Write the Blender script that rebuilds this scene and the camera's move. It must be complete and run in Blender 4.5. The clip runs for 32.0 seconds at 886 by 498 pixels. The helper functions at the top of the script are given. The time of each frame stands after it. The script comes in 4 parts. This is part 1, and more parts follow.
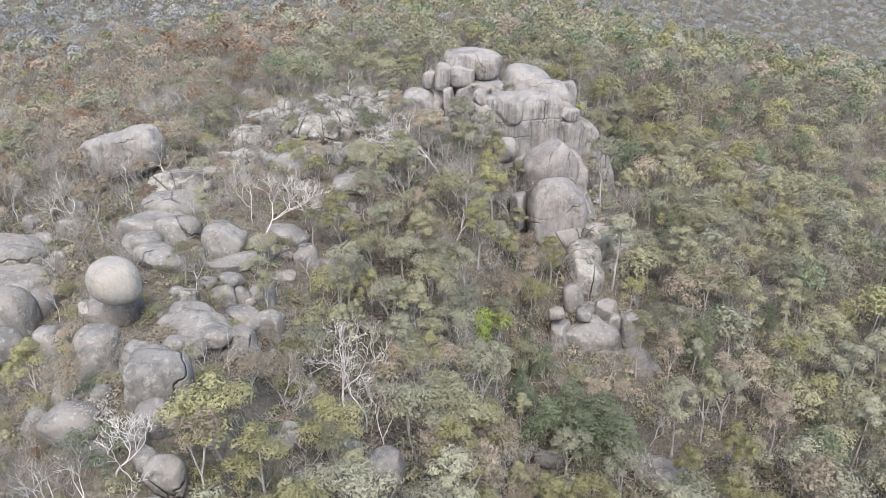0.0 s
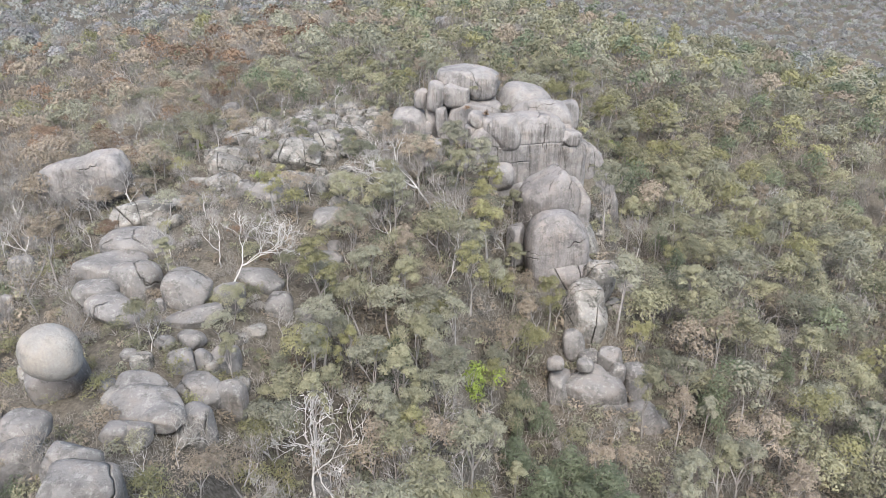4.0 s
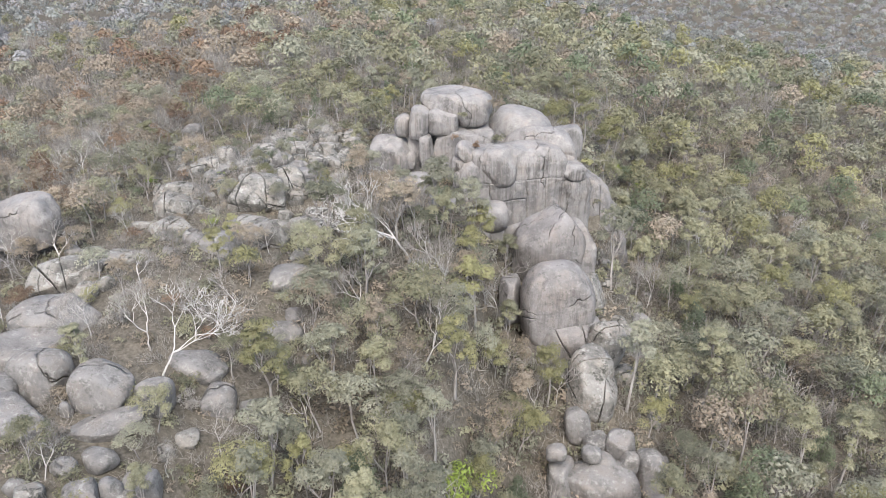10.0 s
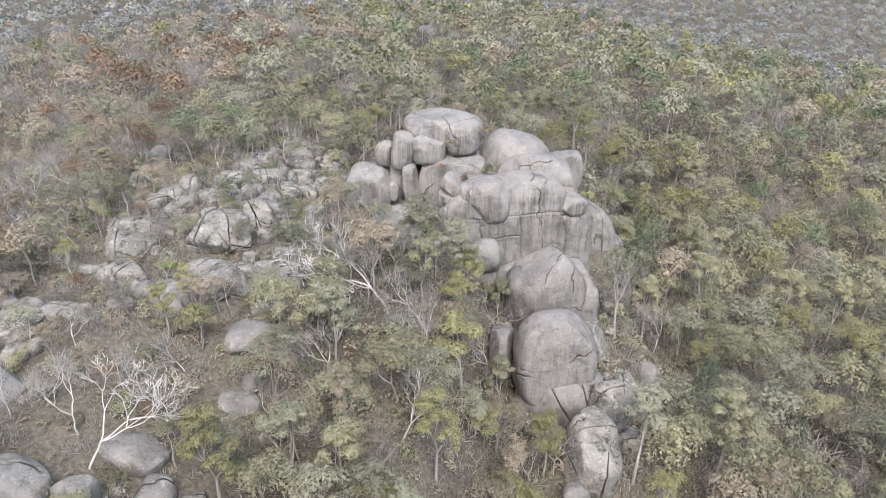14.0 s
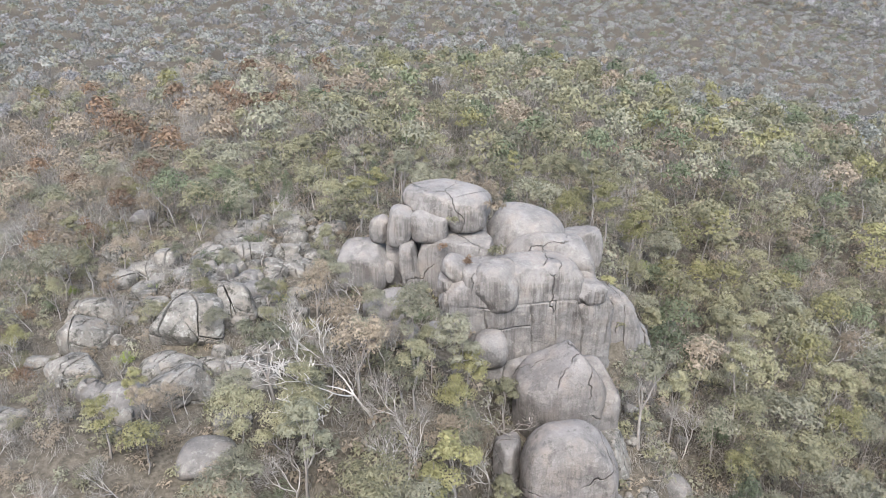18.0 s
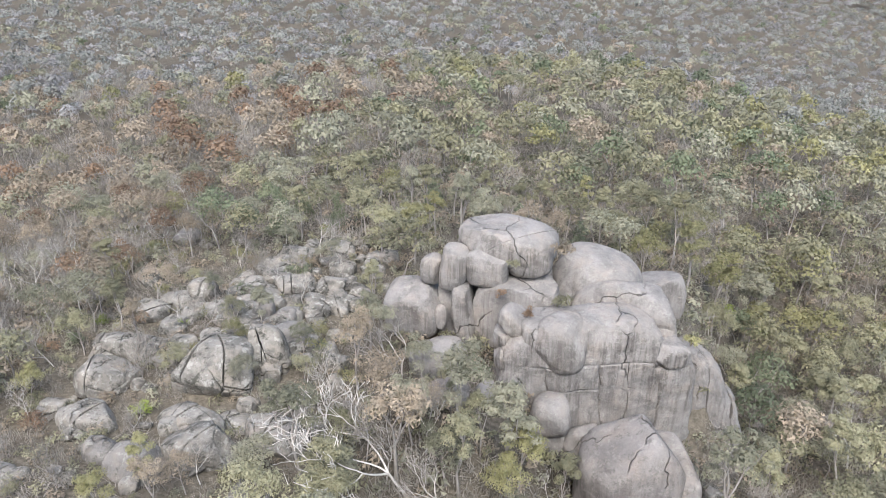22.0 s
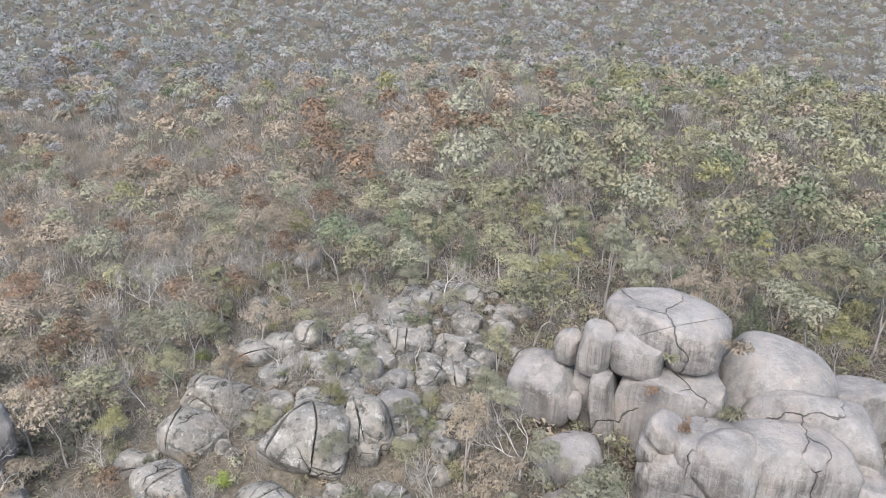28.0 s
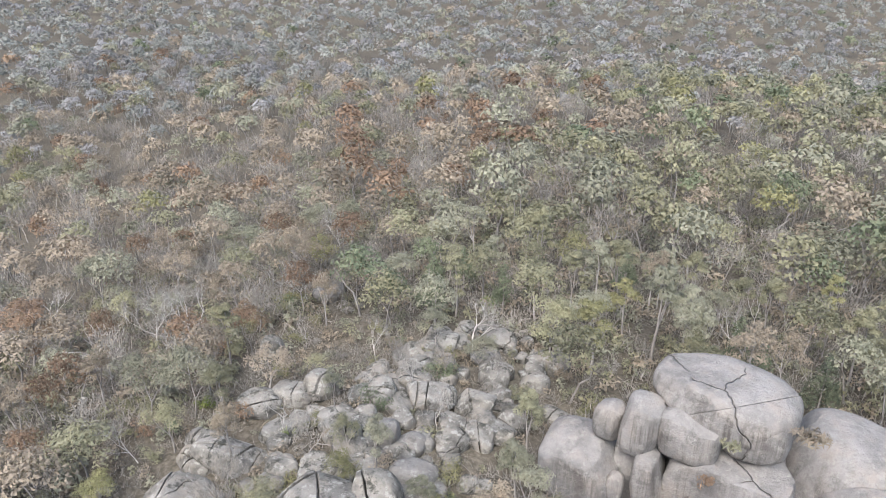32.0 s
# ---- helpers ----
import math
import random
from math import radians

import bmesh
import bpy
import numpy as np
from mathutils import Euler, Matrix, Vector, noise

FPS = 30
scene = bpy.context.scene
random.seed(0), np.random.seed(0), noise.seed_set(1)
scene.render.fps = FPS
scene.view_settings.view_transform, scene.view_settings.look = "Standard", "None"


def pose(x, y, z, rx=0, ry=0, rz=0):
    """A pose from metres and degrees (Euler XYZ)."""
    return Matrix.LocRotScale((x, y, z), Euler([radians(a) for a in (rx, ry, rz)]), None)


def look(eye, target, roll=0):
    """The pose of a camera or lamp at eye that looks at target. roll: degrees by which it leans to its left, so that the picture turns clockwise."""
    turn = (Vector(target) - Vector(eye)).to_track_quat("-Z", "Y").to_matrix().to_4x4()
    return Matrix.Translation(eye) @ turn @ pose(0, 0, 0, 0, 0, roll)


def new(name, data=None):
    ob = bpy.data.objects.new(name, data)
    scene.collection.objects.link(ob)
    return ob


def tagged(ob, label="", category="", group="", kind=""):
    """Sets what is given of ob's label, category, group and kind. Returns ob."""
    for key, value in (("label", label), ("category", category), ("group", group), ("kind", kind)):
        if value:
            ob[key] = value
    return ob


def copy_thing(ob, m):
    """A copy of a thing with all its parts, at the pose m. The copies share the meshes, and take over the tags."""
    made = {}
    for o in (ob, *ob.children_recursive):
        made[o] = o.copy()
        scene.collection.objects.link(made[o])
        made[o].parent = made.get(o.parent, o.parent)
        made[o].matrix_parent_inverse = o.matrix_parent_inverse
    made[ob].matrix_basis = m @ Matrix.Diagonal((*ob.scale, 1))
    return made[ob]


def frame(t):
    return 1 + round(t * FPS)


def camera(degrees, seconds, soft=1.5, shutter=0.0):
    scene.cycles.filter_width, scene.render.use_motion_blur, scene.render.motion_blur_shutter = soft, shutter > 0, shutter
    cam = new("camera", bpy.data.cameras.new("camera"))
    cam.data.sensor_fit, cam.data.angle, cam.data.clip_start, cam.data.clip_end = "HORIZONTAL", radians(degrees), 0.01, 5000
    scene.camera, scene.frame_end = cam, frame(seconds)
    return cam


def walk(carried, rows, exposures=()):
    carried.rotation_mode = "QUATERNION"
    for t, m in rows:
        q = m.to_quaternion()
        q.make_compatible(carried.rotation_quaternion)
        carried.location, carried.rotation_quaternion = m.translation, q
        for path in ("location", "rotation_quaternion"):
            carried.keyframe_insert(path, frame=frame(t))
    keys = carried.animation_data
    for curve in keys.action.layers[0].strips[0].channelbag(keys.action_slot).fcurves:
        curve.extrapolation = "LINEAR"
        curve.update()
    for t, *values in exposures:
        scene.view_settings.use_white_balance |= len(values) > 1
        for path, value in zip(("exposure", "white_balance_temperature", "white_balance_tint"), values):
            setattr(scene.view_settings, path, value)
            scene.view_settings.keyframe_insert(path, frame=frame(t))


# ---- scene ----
cam = camera(60.0, 32.0, soft=0.8)
PATH = [
    (0, (2.111, -124.624, 34.804), (1.974, -122.847, 33.895), -0.6),
    (1, (2.15, -121.835, 35.166), (2.015, -120.06, 34.253), -0.5),
    (2, (2.293, -119.194, 35.716), (2.158, -117.422, 34.797), -0.3),
    (3, (2.245, -116.427, 36.091), (2.114, -114.658, 35.168), -0.1),
    (3.5, (2.271, -115.083, 36.133), (2.141, -113.313, 35.211), 0.0),
    (5.5, (2.557, -109.259, 36.221), (2.427, -107.49, 35.297), -0.0),
    (6, (2.626, -107.77, 36.248), (2.496, -106.001, 35.324), -0.0),
    (7, (2.726, -104.881, 36.31), (2.598, -103.112, 35.386), -0.1),
    (8, (2.801, -101.979, 36.369), (2.674, -100.21, 35.445), -0.0),
    (9, (2.931, -99.032, 36.394), (2.804, -97.263, 35.469), -0.0),
    (9.5, (2.996, -97.573, 36.371), (2.868, -95.806, 35.442), -0.0),
    (10, (3.111, -96.12, 36.336), (2.984, -94.361, 35.393), -0.0),
    (10.5, (3.202, -94.704, 36.295), (3.075, -92.957, 35.329), -0.0),
    (11, (3.293, -93.182, 36.301), (3.168, -91.444, 35.319), 0.0),
    (11.5, (3.457, -91.783, 36.306), (3.331, -90.046, 35.322), -0.0),
    (12, (3.568, -90.278, 36.345), (3.442, -88.541, 35.361), -0.0),
    (12.5, (3.674, -88.848, 36.373), (3.55, -87.111, 35.391), 0.0),
    (13, (3.798, -87.325, 36.364), (3.674, -85.582, 35.39), 0.0),
    (13.5, (3.915, -85.88, 36.35), (3.789, -84.131, 35.387), 0.1),
    (14, (4.11, -84.267, 36.335), (3.983, -82.51, 35.387), 0.0),
    (14.5, (4.265, -82.713, 36.28), (4.138, -80.949, 35.348), 0.1),
    (15, (4.399, -81.12, 36.242), (4.272, -79.346, 35.328), 0.1),
    (15.5, (4.568, -79.604, 36.255), (4.441, -77.822, 35.358), 0.2),
    (17.5, (5.151, -73.397, 36.076), (5.004, -71.594, 35.221), 0.3),
    (18, (5.16, -71.843, 36.074), (4.981, -70.044, 35.22), 0.2),
    (19, (5.19, -69.033, 36.051), (4.957, -67.24, 35.196), 0.1),
    (20, (5.179, -66.207, 36.025), (4.899, -64.421, 35.17), -0.0),
    (21, (5.127, -63.494, 36.082), (4.804, -61.715, 35.225), 0.0),
    (22, (5.002, -60.808, 36.089), (4.644, -59.038, 35.231), 0.0),
    (23, (4.766, -58.294, 36.158), (4.381, -56.53, 35.296), 0.1),
    (24, (4.375, -55.757, 36.224), (3.957, -54.002, 35.36), 0.2),
    (24.5, (4.163, -54.548, 36.256), (3.718, -52.801, 35.391), 0.2),
    (25, (3.967, -53.36, 36.262), (3.481, -51.624, 35.397), 0.1),
    (26, (3.351, -51.124, 36.26), (2.784, -49.413, 35.394), 0.1),
    (26.5, (2.971, -50.059, 36.277), (2.365, -48.362, 35.409), 0.2),
    (28.5, (1.595, -46.136, 36.681), (0.863, -44.493, 35.808), 0.1),
    (29, (1.294, -45.025, 36.761), (0.55, -43.388, 35.886), 0.1),
    (30, (0.585, -42.973, 36.888), (-0.177, -41.343, 36.012), 0.3),
    (31, (-0.047, -40.639, 37.059), (-0.831, -39.023, 36.179), 0.1),
    (32, (-0.65, -38.284, 37.15), (-1.457, -36.682, 36.267), -0.0),
]
walk(cam, [(t, look(eye, goal, roll)) for t, eye, goal, roll in PATH])
# ---- end of path ----
# ---- sky and light: a bright overcast day ----
world = bpy.data.worlds.new("overcast_sky")
scene.world = world
world.use_nodes = True
wn = world.node_tree.nodes
sky = wn.new("ShaderNodeTexSky")
sky.sky_type = "NISHITA"
sky.sun_disc = False
sky.sun_elevation, sky.sun_rotation = radians(52), radians(200)
sky.air_density, sky.dust_density, sky.ozone_density = 1.0, 3.0, 1.0
world.node_tree.links.new(sky.outputs[0], wn["Background"].inputs[0])
wn["Background"].inputs[1].default_value = 0.15

sun = new("sun", bpy.data.lights.new("sun", "SUN"))
sun.data.energy, sun.data.angle, sun.data.color = 2.0, radians(30), (1.0, 0.98, 0.95)
# The sun stands behind the camera and to its right, above thin cloud.
sun.matrix_world = look((35, -75, 105), (0, 0, 0))
scene.view_settings.exposure = 1.4

# ---- materials ----


def material(name):
    m = bpy.data.materials.new(name)
    m.use_nodes = True
    return m, m.node_tree.nodes, m.node_tree.links, m.node_tree.nodes["Principled BSDF"]


def noise_node(n, l, vector, scale, detail=4.0, rough=0.6, stretch=None):
    t = n.new("ShaderNodeTexNoise")
    t.inputs["Scale"].default_value, t.inputs["Detail"].default_value, t.inputs["Roughness"].default_value = scale, detail, rough
    if stretch:
        mp = n.new("ShaderNodeMapping")
        mp.inputs["Scale"].default_value = stretch
        l.new(vector, mp.inputs[0])
        vector = mp.outputs[0]
    l.new(vector, t.inputs["Vector"])
    return t.outputs["Fac"]


def ramp(n, l, fac, stops):
    r = n.new("ShaderNodeValToRGB")
    while len(r.color_ramp.elements) < len(stops):
        r.color_ramp.elements.new(0.5)
    for e, (at, c) in zip(r.color_ramp.elements, stops):
        e.position = at
        e.color = (*c, 1) if len(c) == 3 else c
    l.new(fac, r.inputs[0])
    return r.outputs[0]


def grey(v):
    return (v, v, v)


def mix(n, l, fac, a, b, how="MIX"):
    m = n.new("ShaderNodeMix")
    m.data_type, m.blend_type = "RGBA", how
    for value, socket in ((fac, m.inputs[0]), (a, m.inputs[6]), (b, m.inputs[7])):
        if isinstance(value, (int, float)):
            socket.default_value = value
        elif isinstance(value, tuple):
            socket.default_value = (*value, 1)
        else:
            l.new(value, socket)
    return m.outputs[2]


def granite(name, pale, dark, streak, lichen, crust, joint=0.08):
    """Weathered granite: mottled feldspar, dark water streaks down the steep faces, pale lichen spots, algae crust, thin joints."""
    m, n, l, b = material(name)
    geo = n.new("ShaderNodeNewGeometry")
    pos = geo.outputs["Position"]
    broad = ramp(n, l, noise_node(n, l, pos, 0.3, 8, 0.68), [(0.36, dark), (0.6, pale)])
    warm = ramp(n, l, noise_node(n, l, pos, 0.45, 5, 0.65), [(0.48, grey(0)), (0.66, grey(1))])
    col = mix(n, l, warm, broad, (pale[0] * 1.0, pale[1] * 0.95, pale[2] * 0.9))
    apart = n.new("ShaderNodeSeparateXYZ")
    l.new(geo.outputs["True Normal"], apart.inputs[0])
    steep = ramp(n, l, apart.outputs["Z"], [(0.1, grey(1)), (0.75, grey(0))])
    down = ramp(n, l, noise_node(n, l, pos, 1.0, 7, 0.72, (1.7, 1.7, 0.07)), [(0.45, grey(0)), (0.60, grey(1))])
    where = ramp(n, l, noise_node(n, l, pos, 0.12, 2, 0.5), [(0.36, grey(0.3)), (0.6, grey(streak))])
    wet = mix(n, l, 1.0, mix(n, l, 1.0, down, where, "MULTIPLY"), steep, "MULTIPLY")
    col = mix(n, l, wet, col, (dark[0] * 0.62, dark[1] * 0.59, dark[2] * 0.57))
    spots = ramp(n, l, noise_node(n, l, pos, 1.3, 6, 0.78), [(0.55, grey(0)), (0.59, grey(lichen))])
    col = mix(n, l, spots, col, (0.31, 0.304, 0.28))
    moss = ramp(n, l, noise_node(n, l, pos, 0.8, 8, 0.78), [(0.53, grey(0)), (0.61, grey(crust))])
    col = mix(n, l, moss, col, (0.065, 0.064, 0.055))
    grain = ramp(n, l, noise_node(n, l, pos, 6.0, 5, 0.75), [(0.3, grey(0.7)), (0.65, grey(1.0))])
    col = mix(n, l, 0.5, col, grain, "MULTIPLY")
    bend = n.new("ShaderNodeTexNoise")
    bend.inputs["Scale"].default_value, bend.inputs["Detail"].default_value = 0.35, 3
    l.new(pos, bend.inputs["Vector"])
    drift = mix(n, l, 1.0, mix(n, l, 1.0, bend.outputs["Color"], (3.2, 3.2, 3.2), "MULTIPLY"), pos, "ADD")
    cells = n.new("ShaderNodeTexVoronoi")
    cells.feature = "DISTANCE_TO_EDGE"
    cells.inputs["Scale"].default_value = joint
    l.new(drift, cells.inputs["Vector"])
    crack = ramp(n, l, cells.outputs["Distance"], [(0.0, grey(0)), (0.005, grey(1))])
    whole = ramp(n, l, noise_node(n, l, pos, 0.22, 2, 0.5), [(0.47, grey(1)), (0.53, grey(0))])
    crack = mix(n, l, 1.0, crack, whole, "LIGHTEN")
    col = mix(n, l, 1.0, col, mix(n, l, crack, (0.6, 0.58, 0.56), (1, 1, 1)), "MULTIPLY")
    l.new(col, b.inputs["Base Color"])
    b.inputs["Roughness"].default_value = 0.92
    b.inputs["Specular IOR Level"].default_value = 0.15
    bump = n.new("ShaderNodeBump")
    bump.inputs["Strength"].default_value, bump.inputs["Distance"].default_value = 0.8, 0.5
    relief = n.new("ShaderNodeMath")
    relief.operation = "ADD"
    l.new(noise_node(n, l, pos, 0.9, 10, 0.72), relief.inputs[0])
    l.new(crack, relief.inputs[1])
    l.new(relief.outputs[0], bump.inputs["Height"])
    l.new(bump.outputs[0], b.inputs["Normal"])
    return m


GRANITE = granite("tor_granite", (0.262, 0.250, 0.241), (0.160, 0.152, 0.147), 0.85, 0.4, 0.25)
BOULDER = granite("boulder_granite", (0.218, 0.208, 0.198), (0.128, 0.122, 0.116), 0.3, 0.6, 0.5, 0.035)
PALEROCK = granite("balanced_boulder_granite", (0.300, 0.286, 0.262), (0.215, 0.204, 0.190), 0.25, 0.4, 0.2, 0.015)
LICHENED = granite("lichened_granite", (0.262, 0.250, 0.229), (0.090, 0.086, 0.078), 0.5, 0.9, 1.0)
# Darker stone for the domes and blocks below the tor face.
DARKROCK = granite("darker_granite", (0.235, 0.222, 0.214), (0.155, 0.146, 0.141), 0.6, 0.35, 0.5)


def leaf(name, a, b, tip, grain=7.0, vary=0.18, through_share=0.3):
    """Foliage between two tones, tree by tree and spray by spray, with paler new growth."""
    m, n, l, bs = material(name)
    geo = n.new("ShaderNodeNewGeometry")
    own = n.new("ShaderNodeAttribute")
    own.attribute_name = "tone"
    tone = n.new("ShaderNodeMath")
    l.new(n.new("ShaderNodeObjectInfo").outputs["Random"], tone.inputs[0])
    l.new(own.outputs["Fac"], tone.inputs[1])
    turn = n.new("ShaderNodeMath")
    turn.operation = "FRACT"
    l.new(tone.outputs[0], turn.inputs[0])
    hue = ramp(n, l, turn.outputs[0], [(0.0, a), (0.45, b), (1.0, tuple(0.5 * (u + v) for u, v in zip(b, tip)))])
    again = n.new("ShaderNodeMath")
    again.operation = "MULTIPLY"
    again.inputs[1].default_value = 7.31
    l.new(turn.outputs[0], again.inputs[0])
    wrap = n.new("ShaderNodeMath")
    wrap.operation = "FRACT"
    l.new(again.outputs[0], wrap.inputs[0])
    each = ramp(n, l, wrap.outputs[0], [(0.0, grey(0.7)), (1.0, grey(1.24))])
    isle = ramp(n, l, geo.outputs["Random Per Island"], [(0.0, grey(1 - vary)), (1.0, grey(1 + vary))])
    col = mix(n, l, 1.0, mix(n, l, 1.0, hue, each, "MULTIPLY"), isle, "MULTIPLY")
    new_growth = ramp(n, l, noise_node(n, l, geo.outputs["Position"], 0.45, 2, 0.5), [(0.55, grey(0)), (0.72, grey(0.6))])
    col = mix(n, l, new_growth, col, tip)
    tufts = ramp(n, l, noise_node(n, l, geo.outputs["Position"], grain * 0.8, 4, 0.7), [(0.3, grey(0.86)), (0.7, grey(1.12))])
    col = mix(n, l, 1.0, col, tufts, "MULTIPLY")
    l.new(col, bs.inputs["Base Color"])
    bump = n.new("ShaderNodeBump")
    bump.inputs["Strength"].default_value, bump.inputs["Distance"].default_value = 0.5, 0.6 / grain
    l.new(noise_node(n, l, geo.outputs["Position"], grain * 0.7, 5, 0.7), bump.inputs["Height"])
    l.new(bump.outputs[0], bs.inputs["Normal"])
    bs.inputs["Roughness"].default_value = 0.6
    bs.inputs["Specular IOR Level"].default_value = 0.3
    through_leaf = n.new("ShaderNodeBsdfTranslucent")
    l.new(col, through_leaf.inputs[0])
    blend = n.new("ShaderNodeMixShader")
    blend.inputs[0].default_value = through_share
    l.new(bs.outputs[0], blend.inputs[1])
    l.new(through_leaf.outputs[0], blend.inputs[2])
    l.new(blend.outputs[0], n["Material Output"].inputs[0])
    return m


def plain(name, a, b, scale, rough=0.9, stretch=None):
    m, n, l, bs = material(name)
    pos = n.new("ShaderNodeNewGeometry").outputs["Position"]
    col = ramp(n, l, noise_node(n, l, pos, scale, 5, 0.65, stretch), [(0.32, a), (0.68, b)])
    l.new(col, bs.inputs["Base Color"])
    bs.inputs["Roughness"].default_value = rough
    bs.inputs["Specular IOR Level"].default_value = 0.15
    return m


GREEN = leaf("olive_gum_leaves", (0.188, 0.184, 0.121), (0.223, 0.218, 0.144), (0.263, 0.249, 0.151))
YELLOW = leaf("yellow_green_gum_leaves", (0.190, 0.185, 0.099), (0.213, 0.205, 0.105), (0.237, 0.227, 0.112))
SAGE = leaf("grey_green_leaves", (0.193, 0.195, 0.140), (0.229, 0.226, 0.168), (0.255, 0.253, 0.188))
DEEP = leaf("deep_green_leaves", (0.105, 0.125, 0.080), (0.138, 0.160, 0.100), (0.165, 0.182, 0.112))
BROWN = leaf("brown_dry_leaves", (0.230, 0.193, 0.148), (0.264, 0.222, 0.172), (0.278, 0.232, 0.169))
RUST = leaf("rust_red_dry_leaves", (0.169, 0.114, 0.079), (0.193, 0.132, 0.090), (0.196, 0.139, 0.094))
GREYTWIG = leaf("ash_grey_twigs", (0.226, 0.207, 0.182), (0.268, 0.248, 0.221), (0.284, 0.263, 0.236), 9.0, 0.2)
LIME = leaf("lime_green_leaves", (0.161, 0.211, 0.042), (0.209, 0.262, 0.056), (0.240, 0.287, 0.074))
# Far leaves: distance haze is put into these base colours, paler and bluer.
HAZEGREEN = leaf("haze_tinted_green_leaves", (0.205, 0.214, 0.197), (0.234, 0.242, 0.223), (0.246, 0.248, 0.229), 2.6, 0.14)
HAZEGREY = leaf("haze_tinted_grey_leaves", (0.209, 0.207, 0.208), (0.235, 0.232, 0.233), (0.241, 0.236, 0.237), 2.6, 0.14)
BARK = plain("grey_brown_bark", (0.176, 0.159, 0.143), (0.338, 0.319, 0.299), 2.0, stretch=(1, 1, 0.3))
PALEBARK = plain("pale_dead_wood", (0.30, 0.28, 0.26), (0.50, 0.48, 0.455), 1.5, stretch=(1, 1, 0.3))
WHITEWOOD = plain("bleached_dead_wood", (0.33, 0.315, 0.295), (0.50, 0.485, 0.46), 1.6, stretch=(1, 1, 0.3))
SOIL = plain("leaf_litter_soil", (0.050, 0.044, 0.034), (0.150, 0.132, 0.106), 2.4)

MATERIALS = [GREEN, YELLOW, SAGE, DEEP, BROWN, RUST, GREYTWIG, LIME, HAZEGREEN, HAZEGREY, BARK, PALEBARK]
(M_GREEN, M_YELLOW, M_SAGE, M_DEEP, M_BROWN, M_RUST, M_TWIG, M_LIME, M_HAZEGREEN, M_HAZEGREY, M_BARK, M_PALE) = range(12)

# ---- the land ----


def ease(v, a, b):
    t = np.clip((np.asarray(v, float) - a) / (b - a), 0, 1)
    return t * t * (3 - 2 * t)


def bell(v, mid, wide):
    return np.exp(-((np.asarray(v, float) - mid) / wide) ** 2)


def soft(v, r):
    """A ramp that starts softly at 0."""
    v = np.asarray(v, float)
    return 0.5 * (v + np.sqrt(v * v + r * r))


def ground(x, y):
    """The height of the land: a spur that carries the tor, its gully, the valley and the hills behind."""
    x, y = np.asarray(x, float), np.asarray(y, float)
    crest = -9 + 3 * bell(y, 15, 45) - 0.085 * soft(y - 60, 40) - 0.24 * soft(y - 205, 30)
    steep = 0.12 + 0.88 * ease(y, 75, 28)
    edge = 17 - 6 * ease(y, -15, -50) + 8 * ease(y, 15, 60)
    right = steep * (17 * ease(x, edge - 1, edge + 8) + 0.2 * soft(x - edge - 5, 10)) + 0.17 * (1 - steep) * soft(x - 15, 20)
    left = 0.27 * soft(-49 - 10 * bell(y, -25, 20) - x, 10) * (1 - 0.5 * ease(y, 40, 140)) * (1 - ease(-x, 90, 500))
    front = ease(x, -3, 7) * (9 * ease(0.36 * np.clip(x - 5, 0, 9) - y, -6.5, -2) + 5 * ease(-y, 4, 18) + 3 * ease(-y, 22, 38))
    fall = 0.5 * (front + right + np.sqrt((front - right) ** 2 + 4)) - 0.5
    gully = 6 * bell(x, -6, 15) * ease(y, -18, -45) * (1 - 0.7 * ease(-y, 60, 85))
    spur = (4.5 + 2.5 * ease(-y, 66, 80)) * bell(x, -30 + 6 * ease(-y, 60, 80), 14) * ease(y, -8, -30) + 2.5 * bell(x, -30, 12) * bell(y, 2, 18) + 3.5 * bell(x, -23, 8) * bell(y, -81, 10) + 1.9 * bell(x, -25, 4.5) * bell(y, -66.5, 6)
    near = crest - fall - left - gully + spur
    reach = np.hypot(x, y + 60)
    hills = -38 - 0.24 * soft(x + 20, 60) + 0.12 * soft(reach - 450, 60)
    hills = np.minimum(hills, 40 + 0.01 * reach) - 120 * ease(reach, 330, 150)
    return 0.5 * (near + hills + np.sqrt((near - hills) ** 2 + 60))



def quad_mesh(name, verts, quads, material_index=None, materials=()):
    """A mesh from arrays of faces with three or four corners each (-1 in the fourth place: a triangle)."""
    me = bpy.data.meshes.new(name)
    me.vertices.add(len(verts))
    me.vertices.foreach_set("co", np.asarray(verts, np.float32).ravel())
    quads = np.asarray(quads, np.int32)
    corners = quads.ravel()
    corners = corners[corners >= 0]
    total = (quads >= 0).sum(1)
    me.loops.add(len(corners))
    me.loops.foreach_set("vertex_index", corners)
    me.polygons.add(len(quads))
    me.polygons.foreach_set("loop_start", (np.cumsum(total) - total).astype(np.int32))
    for m in materials:
        me.materials.append(m)
    if material_index is not None:
        me.polygons.foreach_set("material_index", np.asarray(material_index, np.int32))
    me.update(calc_edges=True)
    return me


